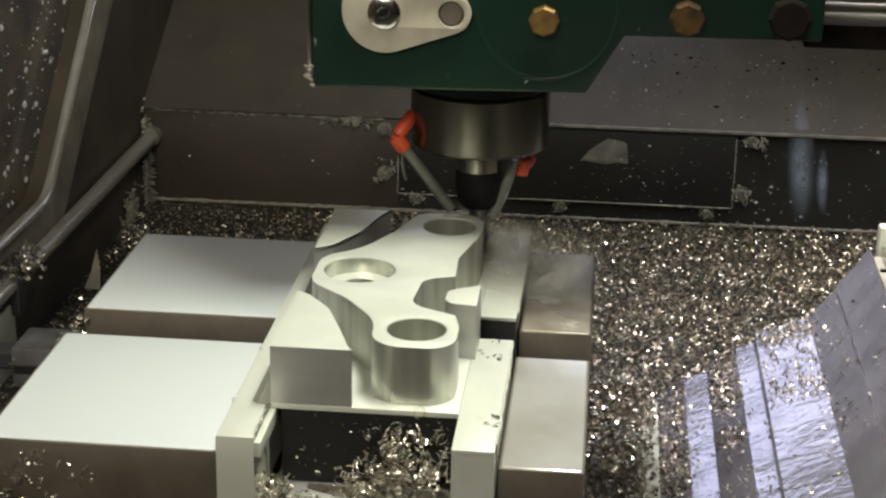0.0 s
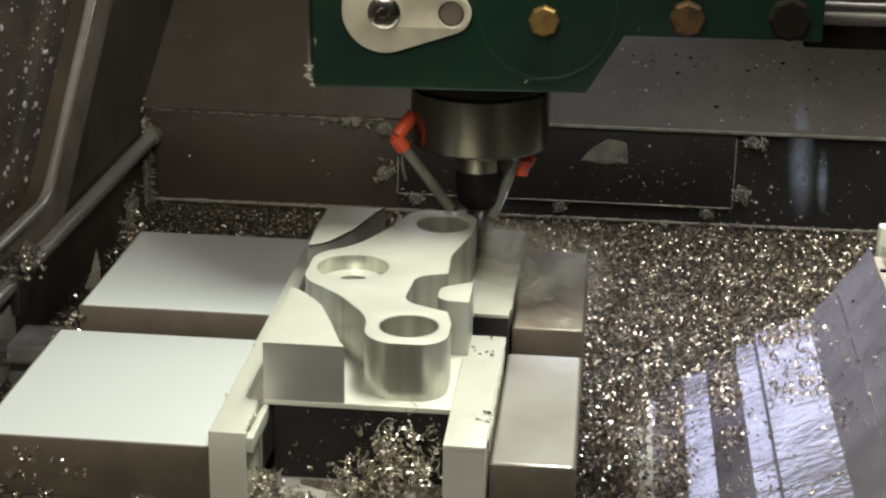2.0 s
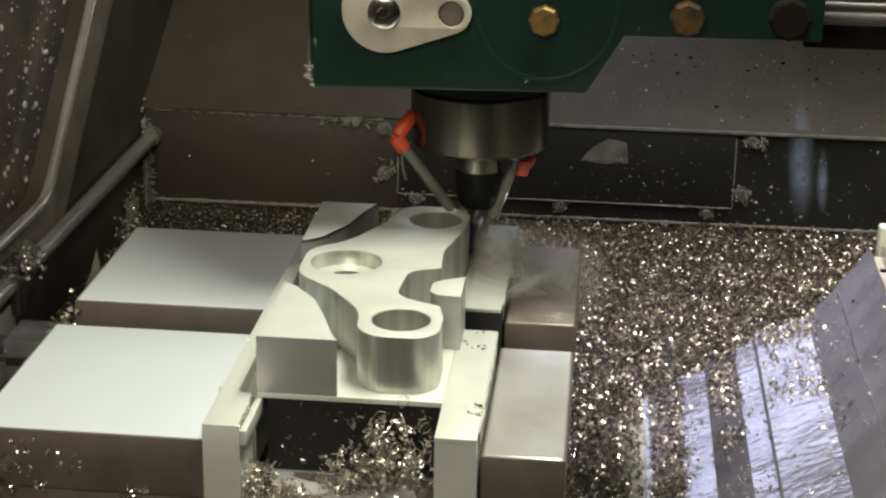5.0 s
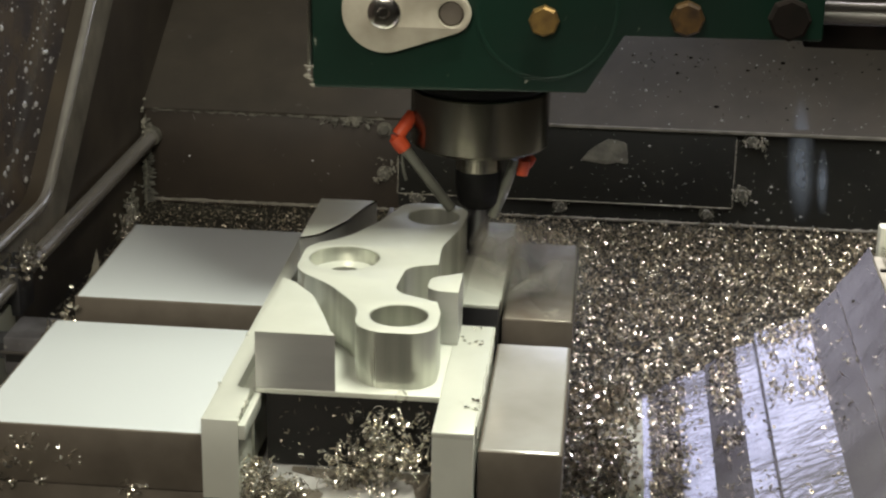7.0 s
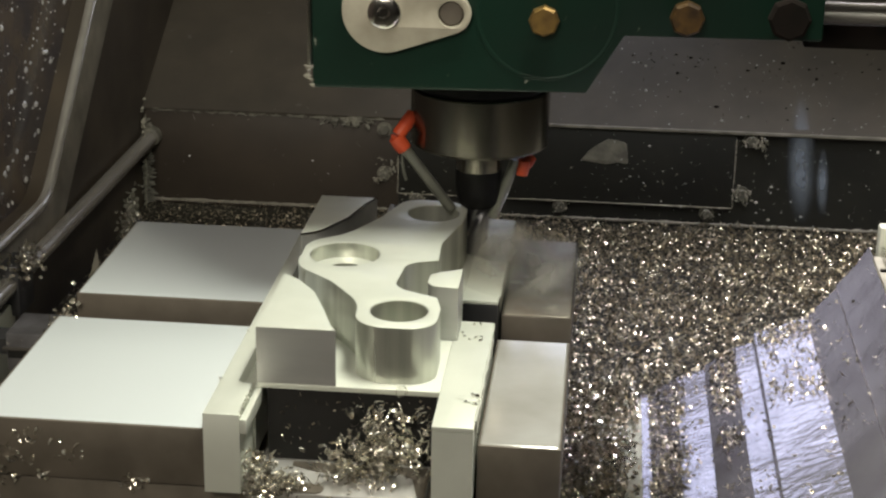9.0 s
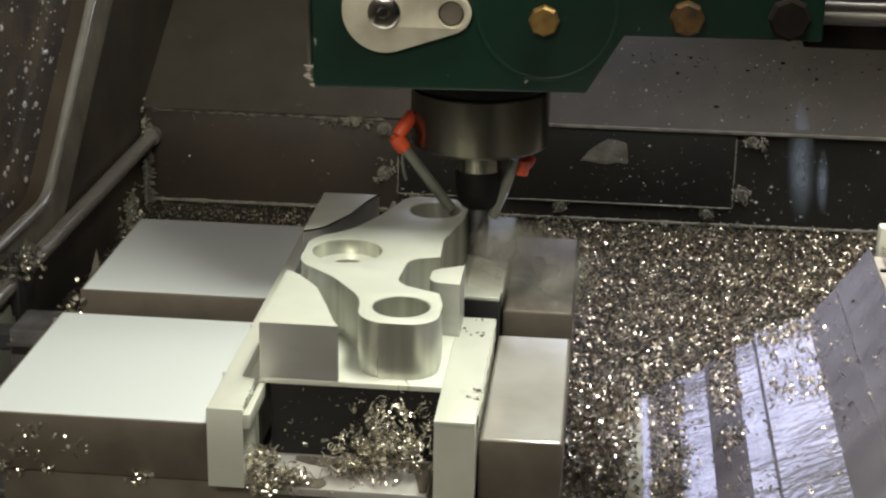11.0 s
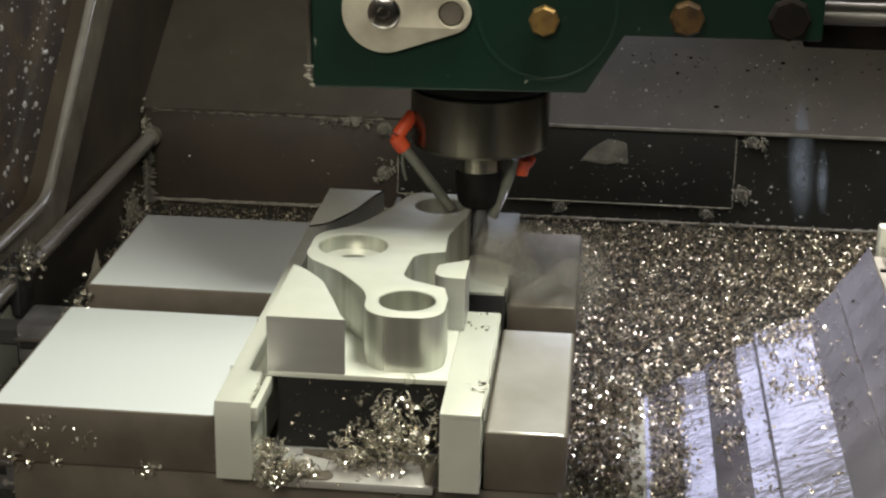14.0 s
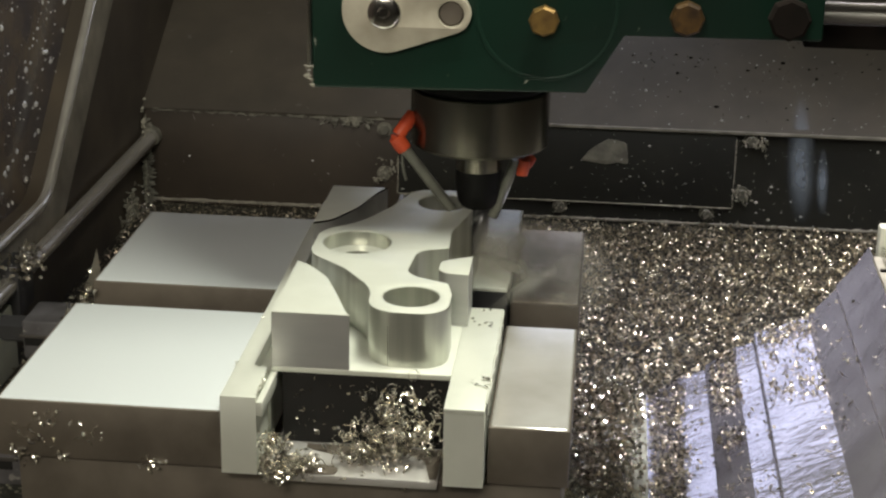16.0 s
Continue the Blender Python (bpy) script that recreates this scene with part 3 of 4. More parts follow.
def cover_plate(i):
    pts = [Vector((x, 0, z)) for x, z in FOLDS[i]]
    bm = bmesh.new()
    lip = Vector((-0.0012, 0, -0.0065))
    prof = [pts[0] + lip, pts[0] + Vector((-0.001, 0, -0.001)), *pts, pts[2] + Vector((0.0, 0, -0.002)), pts[1] + Vector((0.001, 0, -0.002)), pts[0] + Vector((0.001, 0, -0.0025)), pts[0] + lip + Vector((0.001, 0, 0))]
    rows = 170
    cols = [[bm.verts.new(Vector((p.x, COVER_Y0 + (COVER_Y1 - COVER_Y0) * k / rows, p.z + 0.0005 * noise.noise(Vector((p.x * 40, k * 0.16, i))) + 0.00028 * noise.noise(Vector((p.x * 90, k * 0.62, i + 5)))))) for p in prof] for k in range(rows + 1)]
    n = len(prof)
    for a, b in zip(cols, cols[1:]):
        for k in range(n):
            bm.faces.new((a[k], a[(k + 1) % n], b[(k + 1) % n], b[k]))
    bm.faces.new(cols[0])
    bm.faces.new(cols[-1])
    bmesh.ops.recalc_face_normals(bm, faces=bm.faces)
    return bm


COVERS = []
for i, share in enumerate((0.75, 0.47, 0.17, 0.06, 0.0)):
    at = (STEPS[i][0], 1.0, -0.002)
    ob = solid("way_cover_plate", cover_plate(i), M["cover_steel"], "sloping bright steel plate of the telescopic way cover, littered with chips", "way cover",
               group="way cover plates", at=at, smooth=0.15)
    COVERS.append((ob, share))

corner = thing("end_block", (0.26, 1.0, -0.002), "beige painted rail block beyond the way cover", "block")
part("body", box(0.2318, 0.34, 1.388, 1.402, -0.002, 0.174, 0.002), M["pale_paint"], corner)
part("top_strip", box(0.2275, 0.34, 0.55, 1.386, -0.002, 0.1495, 0.001), M["lever_paint"], corner, "flat grey-beige top strip")
part("edge_bar", box(0.2340, 0.2370, 0.55, 1.3875, 0.1500, 0.1580, 0.0006), M["chrome"], corner, "bright edge bar")
part("screw", lathe([(0, 0), (0.003, 0), (0.003, 0.0012), (0, 0.0015)], (0.2315, 1.35, 0.1495), (0, 0, 1), 16), M["old_plug"], corner, "dark screw head")

# saddle plate on which the table stands; it slides crosswise
saddle = thing("saddle_plate", (-0.2, 1.05, -0.002), "chip-covered steel plate carrying the table", "saddle plate")
part("plate", box(-0.46, 0.0485, 0.55, 1.408, -0.0018, 0.004, 0.001), M["pan"], saddle)
part("edge_bar", box(0.0315, 0.0485, 0.55, 1.385, 0.0042, 0.0085, 0.001), M["pale_paint"], saddle, "pale painted edge bar")

# ---- machine table, vises, soft jaws ----
XL, XR, XJ0, XJ1, XN0, XN1 = -0.3577, -0.0102, -0.2161, -0.1965, -0.0850, -0.0601
table = thing("machine_table", (-0.19, 1.1, 0.004), "dark cast machine table under the vises", "table")
part("slab", box(-0.345, -0.022, 0.90, 1.33, 0.004, 0.058, 0.002), M["vise_body"], table)
for k in range(3):
    part("slot_strip", box(-0.343, -0.024, 0.985 + 0.11 * k, 0.999 + 0.11 * k, 0.058, 0.0595), M["near_black"], table)


def vise(y0, y1, left_mat, right_mat, label):
    v = thing("vise", ((XL + XR) / 2, (y0 + y1) / 2, 0.058), label, "vise", "machine vises")
    part("bed", box(XL + 0.012, XR - 0.004, y0 + 0.0006, y1 - 0.0006, 0.0598, ZB, 0.0015), M["vise_body"], v, "dark cast vise bed")
    part("bed_way", box(XJ1 + 0.004, XN0 - 0.003, y0 - 0.008, y1 - 0.01, ZB - 0.0015, ZB + 0.004, 0.001), M["midtone_steel"], v, "ground sliding way")
    lj = part("moving_jaw", box(XL, XJ0 - 0.0016, y0, y1, ZB + 0.0006, ZV, 0.0011), M["vise_body"], v, "moving jaw, sides coloured dark for their shade")
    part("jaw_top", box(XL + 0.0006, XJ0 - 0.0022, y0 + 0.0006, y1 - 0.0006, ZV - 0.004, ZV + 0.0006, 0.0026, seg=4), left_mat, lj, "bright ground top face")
    rj = part("fixed_jaw", box(XN1 + 0.0012, XR, y0, y1, ZB + 0.0006, ZV, 0.0011), M["vise_body"], v, "fixed jaw, sides coloured dark for their shade")
    part("jaw_top", box(XN1 + 0.0018, XR - 0.0006, y0 + 0.0006, y1 - 0.0006, ZV - 0.004, ZV + 0.0006, 0.0024, seg=4), right_mat, rj, "wet top face, toned for its reflections")
    yc = (y0 + y1) / 2
    screw = part("screw_block", box(XL - 0.076, XL + 0.02, yc - 0.022, yc + 0.022, ZB - 0.052, ZB - 0.020, 0.003), M["casting"], v, "worn grey screw housing")
    # The slot is a dark strip painted for its shade, not cut in.
    part("housing_slot", box(XL - 0.074, XL - 0.014, yc - 0.0228, yc - 0.0218, ZB - 0.040, ZB - 0.034, 0.0003), M["shade_black"], screw, "dark strip painted as the shaded slot in the housing")
    part("housing_lip", box(XL - 0.0775, XL - 0.010, yc - 0.0238, yc - 0.0222, ZB - 0.0335, ZB - 0.031, 0.0004), M["dull_rod"], screw, "worn lip above the slot")
    part("screw_hexagon", lathe([(0, 0), (0.011, 0), (0.011, 0.022), (0.009, 0.024), (0, 0.024)], (XL - 0.076, yc, ZB - 0.036), (-1, 0, 0), 6), M["near_black"], screw, "black hexagon drive")
    return v


VISES = [vise(0.9288, 1.0905, M["ground_steel"], M["midtone_steel"], "steel machine vise with bright ground jaws, front one of a pair"),
         vise(1.1335, 1.2935, M["ground_steel"], M["wet_shaded_steel"], "steel machine vise with bright ground jaws, rear one of a pair")]


def jaw_left():
    j = thing("soft_jaw", ((XJ0 + XJ1) / 2, 1.1, ZB), "aluminium soft jaw with a milled ledge, clamped in the vises", "vise jaw", "soft jaws")
    out = rounded([(XJ0, 0.9152, 0), (XJ1 + 0.0018, 0.9152, 0), (XJ1 + 0.0004, 0.930, 0.002), (XJ1 + 0.0008, 0.946, 0.003), (XJ1 - 0.0002, 0.961, 0), (XJ1 - 0.006, 0.9615, 0), (XJ1 - 0.0085, 0.9640, 0),
                   (XJ1 - 0.010, 1.29, 0), (XJ0, 1.29, 0)], 3)
    part("body", plate([out], ZB + 0.0045, ZJ, 0.0004), M["aluminium"], j)
    part("ledge", box(XJ1 + 0.0019, XJ1 + 0.0058, 0.9154, 0.9615, ZJ - 0.0120, ZJ - 0.0030, 0.0003), M["aluminium"], j, "thin raised inner ledge")
    part("back_ledge", box(XJ1 - 0.0098, XJ1 + 0.0005, 0.9655, 1.29, ZB + 0.0045, ZJ - 0.009, 0.0003), M["aluminium"], j)
    return j


def jaw_right(y0, y1, label, lower):
    j = thing("soft_jaw", ((XN0 + XN1) / 2, (y0 + y1) / 2, ZB), label, "vise jaw", "soft jaws")
    part("body", box(XN0 + 0.0009, XN1, y0, y1, ZJ - 0.0030, ZJ - 0.0001, 0.0004), M["aluminium"], j)
    part("lower_body", box(XN0 + 0.0011, XN1 - 0.0002, y0 + 0.0001, y1, ZB + 0.0045, ZJ - 0.0032), lower, j)
    line = [(XN1 + 0.0004 + 0.0011 * noise.noise(Vector((k * 0.45, y0 * 9, 0.2))), y0 + 0.010 + (y1 - y0 - 0.013) * k / 30, ZJ - 0.0003 + 0.0009 * noise.noise(Vector((k * 0.6, 3.1, y0)))) for k in range(31)]
    part("burr", tube(line, 0.0008, 6), M["aluminium"], j, "thin ragged bright burr along the edge")
    part("edge_fin", box(XN1 + 0.0002, XN1 + 0.0007, y0 + 0.014, y1 - 0.004, ZJ - 0.013, ZJ - 0.0008, 0.0001), M["milled"], j, "thin bright fin of metal")
    return j


# The rear jaw's lower body is coloured black for shade in the gap.
JAWS = [jaw_left(), jaw_right(0.9152, 1.0775, "aluminium soft jaw flush with the milled floor, in the front vise", M["aluminium"]),
        jaw_right(1.1157, 1.2900, "wet aluminium soft jaw under the cutter, in the rear vise, blackened below for shade", M["near_black"])]

# ---- workpiece ----
H1, R1 = (-0.1132, 0.9987), 0.01735
H2, R2 = (-0.1610, 1.0949), 0.0227
H3, R3 = (-0.1120, 1.1890), 0.0180
YP, YE, XS = 0.9624, 1.2185, -0.1940

work = thing("workpiece", (-0.14, 1.09, ZJ - 0.02), "half-milled aluminium block with a bracket standing out of it", "workpiece")
# Near-black box fills the void below and stands in for its shade.
part("shade_core", box(XS + 0.006, XN0 - 0.001, YP + 0.0015, YE - 0.01, ZJ - 0.050, ZJ - 0.0037), M["shade_black"], work, "near-black filler painted as the shade under the block")
part("base_plate", box(XS - 0.0005, XN0 + 0.0008, YP, YE + 0.004, ZJ - 0.0035, ZJ, 0.0004), M["aluminium"], work, "pale milled floor of the block")

outline = rounded([
    (-0.1895, 1.0700, 0.026), (-0.1620, 1.0440, 0.06), (-0.1395, 1.0100, 0.05), (-0.1375, 0.9705, 0.0245), (-0.0885, 0.9705, 0.0245), (-0.0885, 1.0060, 0.003),
    (-0.0925, 1.0240, 0.002), (-0.1215, 1.0385, 0.016), (-0.1185, 1.0840, 0.015), (-0.0985, 1.0915, 0.001), (-0.1000, 1.1250, 0.05), (-0.0900, 1.1720, 0.04), (-0.0880, 1.2180, 0.02),
    (-0.1350, 1.2180, 0.016), (-0.1480, 1.1740, 0.05), (-0.1655, 1.1360, 0.06), (-0.1895, 1.1180, 0.026)], 12)
bm = plate([outline, ring(*H1, R1), ring(*H2, 0.0105), ring(*H3, R3)], ZJ + 0.0002, ZS - 0.0100, 0.0)
bm = plate([outline, ring(*H1, R1), ring(*H2, R2), ring(*H3, R3)], ZS - 0.0100, ZS, 0.0, bm)
bracket = part("bracket", bm, M["milled"], work, "bright milled bracket with three bores", smooth=0.5)
top = plate([outline, ring(*H1, R1 + 0.0006), ring(*H2, R2 + 0.0006), ring(*H3, R3 + 0.0006)], ZS, ZS + 0.0005, 0.0002)
part("top_face", top, M["aluminium"], bracket, "pale flat top face")
part("bore_floor", plate([ring(*H2, R2 - 0.0003), ring(*H2, 0.0109)], ZS - 0.0102, ZS - 0.0096), M["aluminium"], bracket, "flat floor of the counterbore")


def remnant(name, out, label):
    r = part(name, plate([out], ZJ + 0.0002, ZS - 0.0002), M["sawn"], work, label, smooth=0.4)
    part("top_face", plate([out], ZS - 0.0002, ZS + 0.0003, 0.0001), M["aluminium"], r, "pale flat top face")


remnant("stock_front", rounded([(XS, YP, 0), (-0.1463, YP, 0), (-0.1500, 0.9690, 0.005), (-0.1590, 0.9960, 0.05), (-0.1700, 1.0255, 0.03), (-0.1860, 1.0480, 0.03), (XS, 1.0530, 0)], 8), "uncut grey corner of the block")
remnant("stock_rear", rounded([(XS - 0.003, 1.1300, 0), (-0.1850, 1.1380, 0.02), (-0.1710, 1.1680, 0.05), (-0.1620, 1.2040, 0.04), (-0.1565, YE, 0), (XS - 0.003, YE, 0)], 8), "uncut grey rear corner of the block")
remnant("stock_island", rounded([(-0.1015, 1.0500, 0.008), (-0.0970, 1.0440, 0.010), (-0.0812, 1.0425, 0), (-0.0812, 1.0783, 0), (-0.0965, 1.0690, 0.012), (-0.1010, 1.0650, 0.008)], 8), "small uncut island with a rounded nose")
burr = [Vector((x, y, ZS + 0.0003)) for x, y in rounded([(XS - 0.003, 1.1300, 0), (-0.1850, 1.1380, 0.02), (-0.1710, 1.1680, 0.05), (-0.1620, 1.2040, 0.04), (-0.1565, YE, 0), (XS - 0.003, YE, 0)], 8)[:-1]]
part("burr", tube(burr, 0.0007, 6), M["chrome"], work, "bright burr along the cut edge")
part("stock_slab", box(-0.147, -0.1440, YE - 0.03, YE, ZJ, ZS - 0.004, 0.0003), M["sawn"], work)

# ---- spindle head ----
HY = 1.09
head = thing("milling_unit", (-0.03, 1.3, 0.342), "dark green painted spindle head of the milling machine", "machine head")
prof = rounded([(-0.1899, 0.3498, 0.003), (-0.0121, 0.3532, 0.002), (0.0106, 0.3913, 0.002), (0.1341, 0.3925, 0.002), (0.1341, 0.70, 0), (-0.1899, 0.70, 0)], 4)
body = part("body", stand(plate([prof], -0.24, 0.0, 0.0012), HY), M["green"], head, "dark green painted casing")
part("corner_trim", box(-0.1928, -0.1902, HY - 0.002, HY + 0.004, 0.3614, 0.50, 0.0005), M["chrome"], body, "bright chipped edge")
part("corner_chip", crust(21, [(-0.1918, HY - 0.002, 0.372), (-0.1923, HY - 0.002, 0.3594), (-0.1884, HY - 0.002, 0.3507)], 0.0008, 14), M["pale_crust"], body, "worn pale corner")
disc = stand(plate([ring(-0.0391, 0.4058, 0.0455, 64), ring(-0.0391, 0.4058, 0.043, 64)], 0, 0.0005, 0.0002), HY - 0.0002)
part("round_cover", disc, M["green"], body, "raised ring of a round cover")
def teardrop(ca, ra, cb, rb, n=64):
    """The outline round two circles: their convex hull."""
    pts = sorted(ring(*ca, ra, n) + ring(*cb, rb, n))
    def chain(ps):
        out = []
        for p in ps:
            while len(out) > 1 and (out[-1][0] - out[-2][0]) * (p[1] - out[-2][1]) - (out[-1][1] - out[-2][1]) * (p[0] - out[-2][0]) <= 0:
                out.pop()
            out.append(p)
        return out[:-1]
    return chain(pts) + chain(pts[::-1])


lever_out = teardrop((-0.1419, 0.4037), 0.0276, (-0.0994, 0.4027), 0.0128)
lever = thing("lever", (-0.13, HY, 0.4029), "cream painted teardrop lever on the head", "lever")
part("arm", stand(plate([lever_out, ring(-0.0994, 0.4027, 0.0082)], 0, 0.006, 0.0009), HY - 0.0012), M["lever_paint"], lever)
part("pivot", lathe([(0, 0), (0.0105, 0), (0.0105, 0.003), (0.0085, 0.004), (0.004, 0.0042), (0.003, 0.002), (0, 0.002)], (-0.1419, HY - 0.0072, 0.4030), (0, -1, 0), 28), M["chrome"], lever, "steel pivot with a centre hole")
part("pin", lathe([(0, 0), (0.0078, 0), (0.0078, 0.003), (0.007, 0.0036), (0, 0.0036)], (-0.0994, HY - 0.0013, 0.4027), (0, -1, 0), 24), M["vise_body"], lever, "dark recessed pin")


def knob(x, z, r, mat, label, length=0.012):
    k = thing("knob", (x, HY, z), label, "knob", "knobs on the head")
    part("stem", lathe([(0, 0), (r * 0.7, 0), (r * 0.7, length * 0.4), (0, length * 0.4)], (x, HY, z), (0, -1, 0), 24), mat, k)
    part("cap", lathe([(0, length * 0.4), (r, length * 0.4), (r, length * 0.85), (r * 0.85, length), (0, length)], (x, HY, z), (0, -1, 0), 8), mat, k, smooth=0.3)


knob(-0.0404, 0.401, 0.0098, M["brass"], "worn brass hexagon fitting")
knob(0.0488, 0.4063, 0.0110, M["rust_brass"], "rusty brown brass fitting", 0.016)
knob(0.1121, 0.4077, 0.0135, M["old_plug"], "dark rusty threaded plug in the head")

piston = thing("shaft", (0.17, 1.25, 0.40), "bright steel shaft beside the head", "shaft")
part("rod", tube([(0.1345, 1.19, 0.3884), (0.40, 1.19, 0.3884)], 0.0044, 20), M["dull_rod"], piston)
part("thin_rod", tube([(0.1345, 1.19, 0.3965), (0.40, 1.19, 0.3965)], 0.0024, 16), M["dull_rod"], piston)
part("rail", box(0.1345, 0.40, 1.192, 1.21, 0.366, 0.3825, 0.001), M["old_plug"], piston, "dark rusty rail below the rods")

TX, TY = TOOL
spindle = thing("spindle", (TX, TY, 0.353), "turned steel spindle nose with tool holder below the head", "spindle")
part("collar", lathe([(0, 0.3535), (0.0485, 0.3535), (0.0485, 0.3345), (0.046, 0.3315), (0, 0.3315)], (TX, TY, 0), n=64), M["black_oxide"], spindle, "black ring above the nose")
part("nose", lathe([(0, 0.3318), (0.0478, 0.3318), (0.0490, 0.3305), (0.0490, 0.2925), (0.0475, 0.2905), (0.030, 0.2890), (0, 0.2890)], (TX, TY, 0), n=80), M["nose_steel"], spindle, "turned steel nose")
holder = part("tool_holder", lathe([(0, 0.2895), (0.0190, 0.2895), (0.0190, 0.2830), (0.0176, 0.2825), (0.0176, 0.2805), (0.0166, 0.2800), (0.0166, 0.2712), (0, 0.2712)], (TX, TY, 0), n=48), M["nose_steel"], spindle, "steel tool holder flange")
nut = lathe([(0, 0.2714), (0.0164, 0.2714), (0.0166, 0.2690), (0.0164, 0.2560), (0.0146, 0.2470), (0.0112, 0.2430), (0, 0.2425)], (TX, TY, 0), n=48)
part("collet_nut", nut, M["black_oxide"], holder, "black collet nut")


def end_mill():
    bm = bmesh.new()
    n, rows, r = 32, 26, 0.0080
    rings = []
    for k in range(rows + 1):
        z = ZJ + 0.0006 + (0.2445 - ZJ) * k / rows
        tw = k * 0.16
        rings.append([])
        for i in range(n):
            a = 2 * math.pi * i / n
            q = r * (1 - 0.26 * max(0, math.cos(2 * a)) ** 2)
            rings[-1].append(bm.verts.new((TX + q * math.cos(a + tw), TY + q * math.sin(a + tw), z)))
    for a, b in zip(rings, rings[1:]):
        for i in range(n):
            bm.faces.new((a[i], a[(i + 1) % n], b[(i + 1) % n], b[i]))
    bm.faces.new(rings[0][::-1])
    bm.faces.new(rings[-1])
    return bm


mill = solid("end_mill", end_mill(), M["cutter"], "spinning two-flute end mill cutting the block", "cutting tool", at=(TX, TY, ZJ))


def nozzle(elbow_line, pipe_line, ring_at, ring_dir, r, label):
    z = thing("coolant_nozzle", elbow_line[0], label, "coolant nozzle", "coolant nozzles")
    part("elbow", tube(elbow_line, r * 0.85, 14), M["orange"], z, "orange plastic elbow")
    part("ferrule", lathe([(r * 0.6, -0.006), (r * 0.92, -0.0055), (r, 0), (r * 0.92, 0.0055), (r * 0.6, 0.006)], ring_at, ring_dir, 20), M["orange"], z, "orange ring")
    part("pipe", tube(pipe_line, 0.0038, 12), M["hose"], z, "dull translucent grey pipe")


nozzle([(-0.1330, 1.170, 0.3125), (-0.1370, 1.164, 0.3070), (-0.1415, 1.160, 0.3005), (-0.1420, 1.160, 0.2965)],
       [(-0.1400, 1.160, 0.2945), (-0.1230, 1.166, 0.2700), (-0.1050, 1.173, 0.2440)],
       (-0.1405, 1.160, 0.2945), (0.55, 0.1, -0.75), 0.0057, "orange coolant nozzle with grey pipe aimed at the cutter")
nozzle([(-0.0500, 1.192, 0.2790), (-0.0520, 1.189, 0.2760), (-0.0545, 1.186, 0.2740)],
       [(-0.0610, 1.1840, 0.2790), (-0.0650, 1.1830, 0.2660), (-0.0705, 1.1830, 0.2500), (-0.0760, 1.184, 0.2360)],
       (-0.0555, 1.1850, 0.2735), (0.12, 0, 1), 0.0048, "orange coolant nozzle with short grey pipe at the cutter")
cable = thing("cable", (-0.145, 1.20, 0.24), "thin grey cable hanging by the nozzle", "cable")
part("strand", tube([(-0.143, 1.20, 0.290), (-0.1435, 1.20, 0.272), (-0.1425, 1.20, 0.262), (-0.1405, 1.20, 0.255)], 0.0012, 8), M["hose"], cable)
wire = thing("wire", (-0.036, 1.2, 0.285), "thin steel wire by the coolant nozzle", "wire")
part("strand", tube([(-0.040, 1.20, 0.2930), (-0.047, 1.20, 0.2835), (-0.056, 1.20, 0.2800)], 0.0007, 6), M["hose"], wire)

# ---- chips ----
rng = np.random.default_rng(11)


def scatter(n, x0, x1, y0, y1, keep, height, z0=0.0):
    out = []
    while len(out) < n:
        x, y = rng.uniform(x0, x1), rng.uniform(y0, y1)
        k = keep(x, y)
        if rng.random() < k:
            out.append((x, y, z0 + 0.001 + max(0, height * (0.5 + lump(x, y))) * rng.random() ** 0.6))
    return np.array(out)


def field(x, y):
    d = 0.85 + 0.9 * lump(x, y, 4.0)
    if x < -0.25:
        d *= 0.6
    if y > 1.86:
        d *= 0.6
    if x > 0.2 and y < 1.55:
        d *= 0.5
    if 0.14 < x < 0.25 and y < 1.62:
        d *= 0.35
    return max(0.10, min(1, d))


floor_chips = chip_mesh("floor_chips", [
    strips(rng, scatter(24000, -0.26, 0.42, 1.412, 1.885, field, 0.010), 0.0048, 0.0017, 2.0, 0.7),
    strips(rng, scatter(5000, -0.52, -0.26, 1.35, 1.885, field, 0.008), 0.0036, 0.0013, 2.0, 0.7),
    strips(rng, scatter(1800, -0.26, 0.40, 1.412, 1.885, field, 0.014), 0.0070, 0.0017, 3.5, 0.8)], M["chip"])
tagged(new("floor_chips", floor_chips), "heaps of curled golden-grey metal chips on the pan", "metal chips", kind="stuff")


def near_vise(x, y):
    return 0.9 if x > -0.03 else 0.25


saddle_chips = chip_mesh("saddle_chips", [
    strips(rng, scatter(9500, -0.05, 0.036, 0.9, 1.408, near_vise, 0.012, 0.003), 0.0056, 0.0018, 2.2, 0.7),
    strips(rng, scatter(900, -0.04, 0.048, 0.9, 1.408, near_vise, 0.016, 0.003), 0.0110, 0.0022, 4.0, 0.8)], M["chip"])
bright = chip_mesh("bright_chips", [strips(rng, scatter(1800, -0.04, 0.044, 0.9, 1.408, near_vise, 0.018, 0.006), 0.0075, 0.0024, 3.0, 0.8)], M["swarf"])
BRIGHT_CHIPS = tagged(new("bright_chips", bright), "larger bright curls among the chips on the saddle plate", "metal chips", kind="stuff")
SADDLE_CHIPS = tagged(new("saddle_chips", saddle_chips), "curled metal chips heaped on the saddle plate", "metal chips", kind="stuff")


def on_cover(x):
    for f in FOLDS:
        for (xa, za), (xb, zb) in zip(f, f[1:]):
            if xa <= x <= xb:
                return za + (zb - za) * (x - xa) / (xb - xa)
    return 0


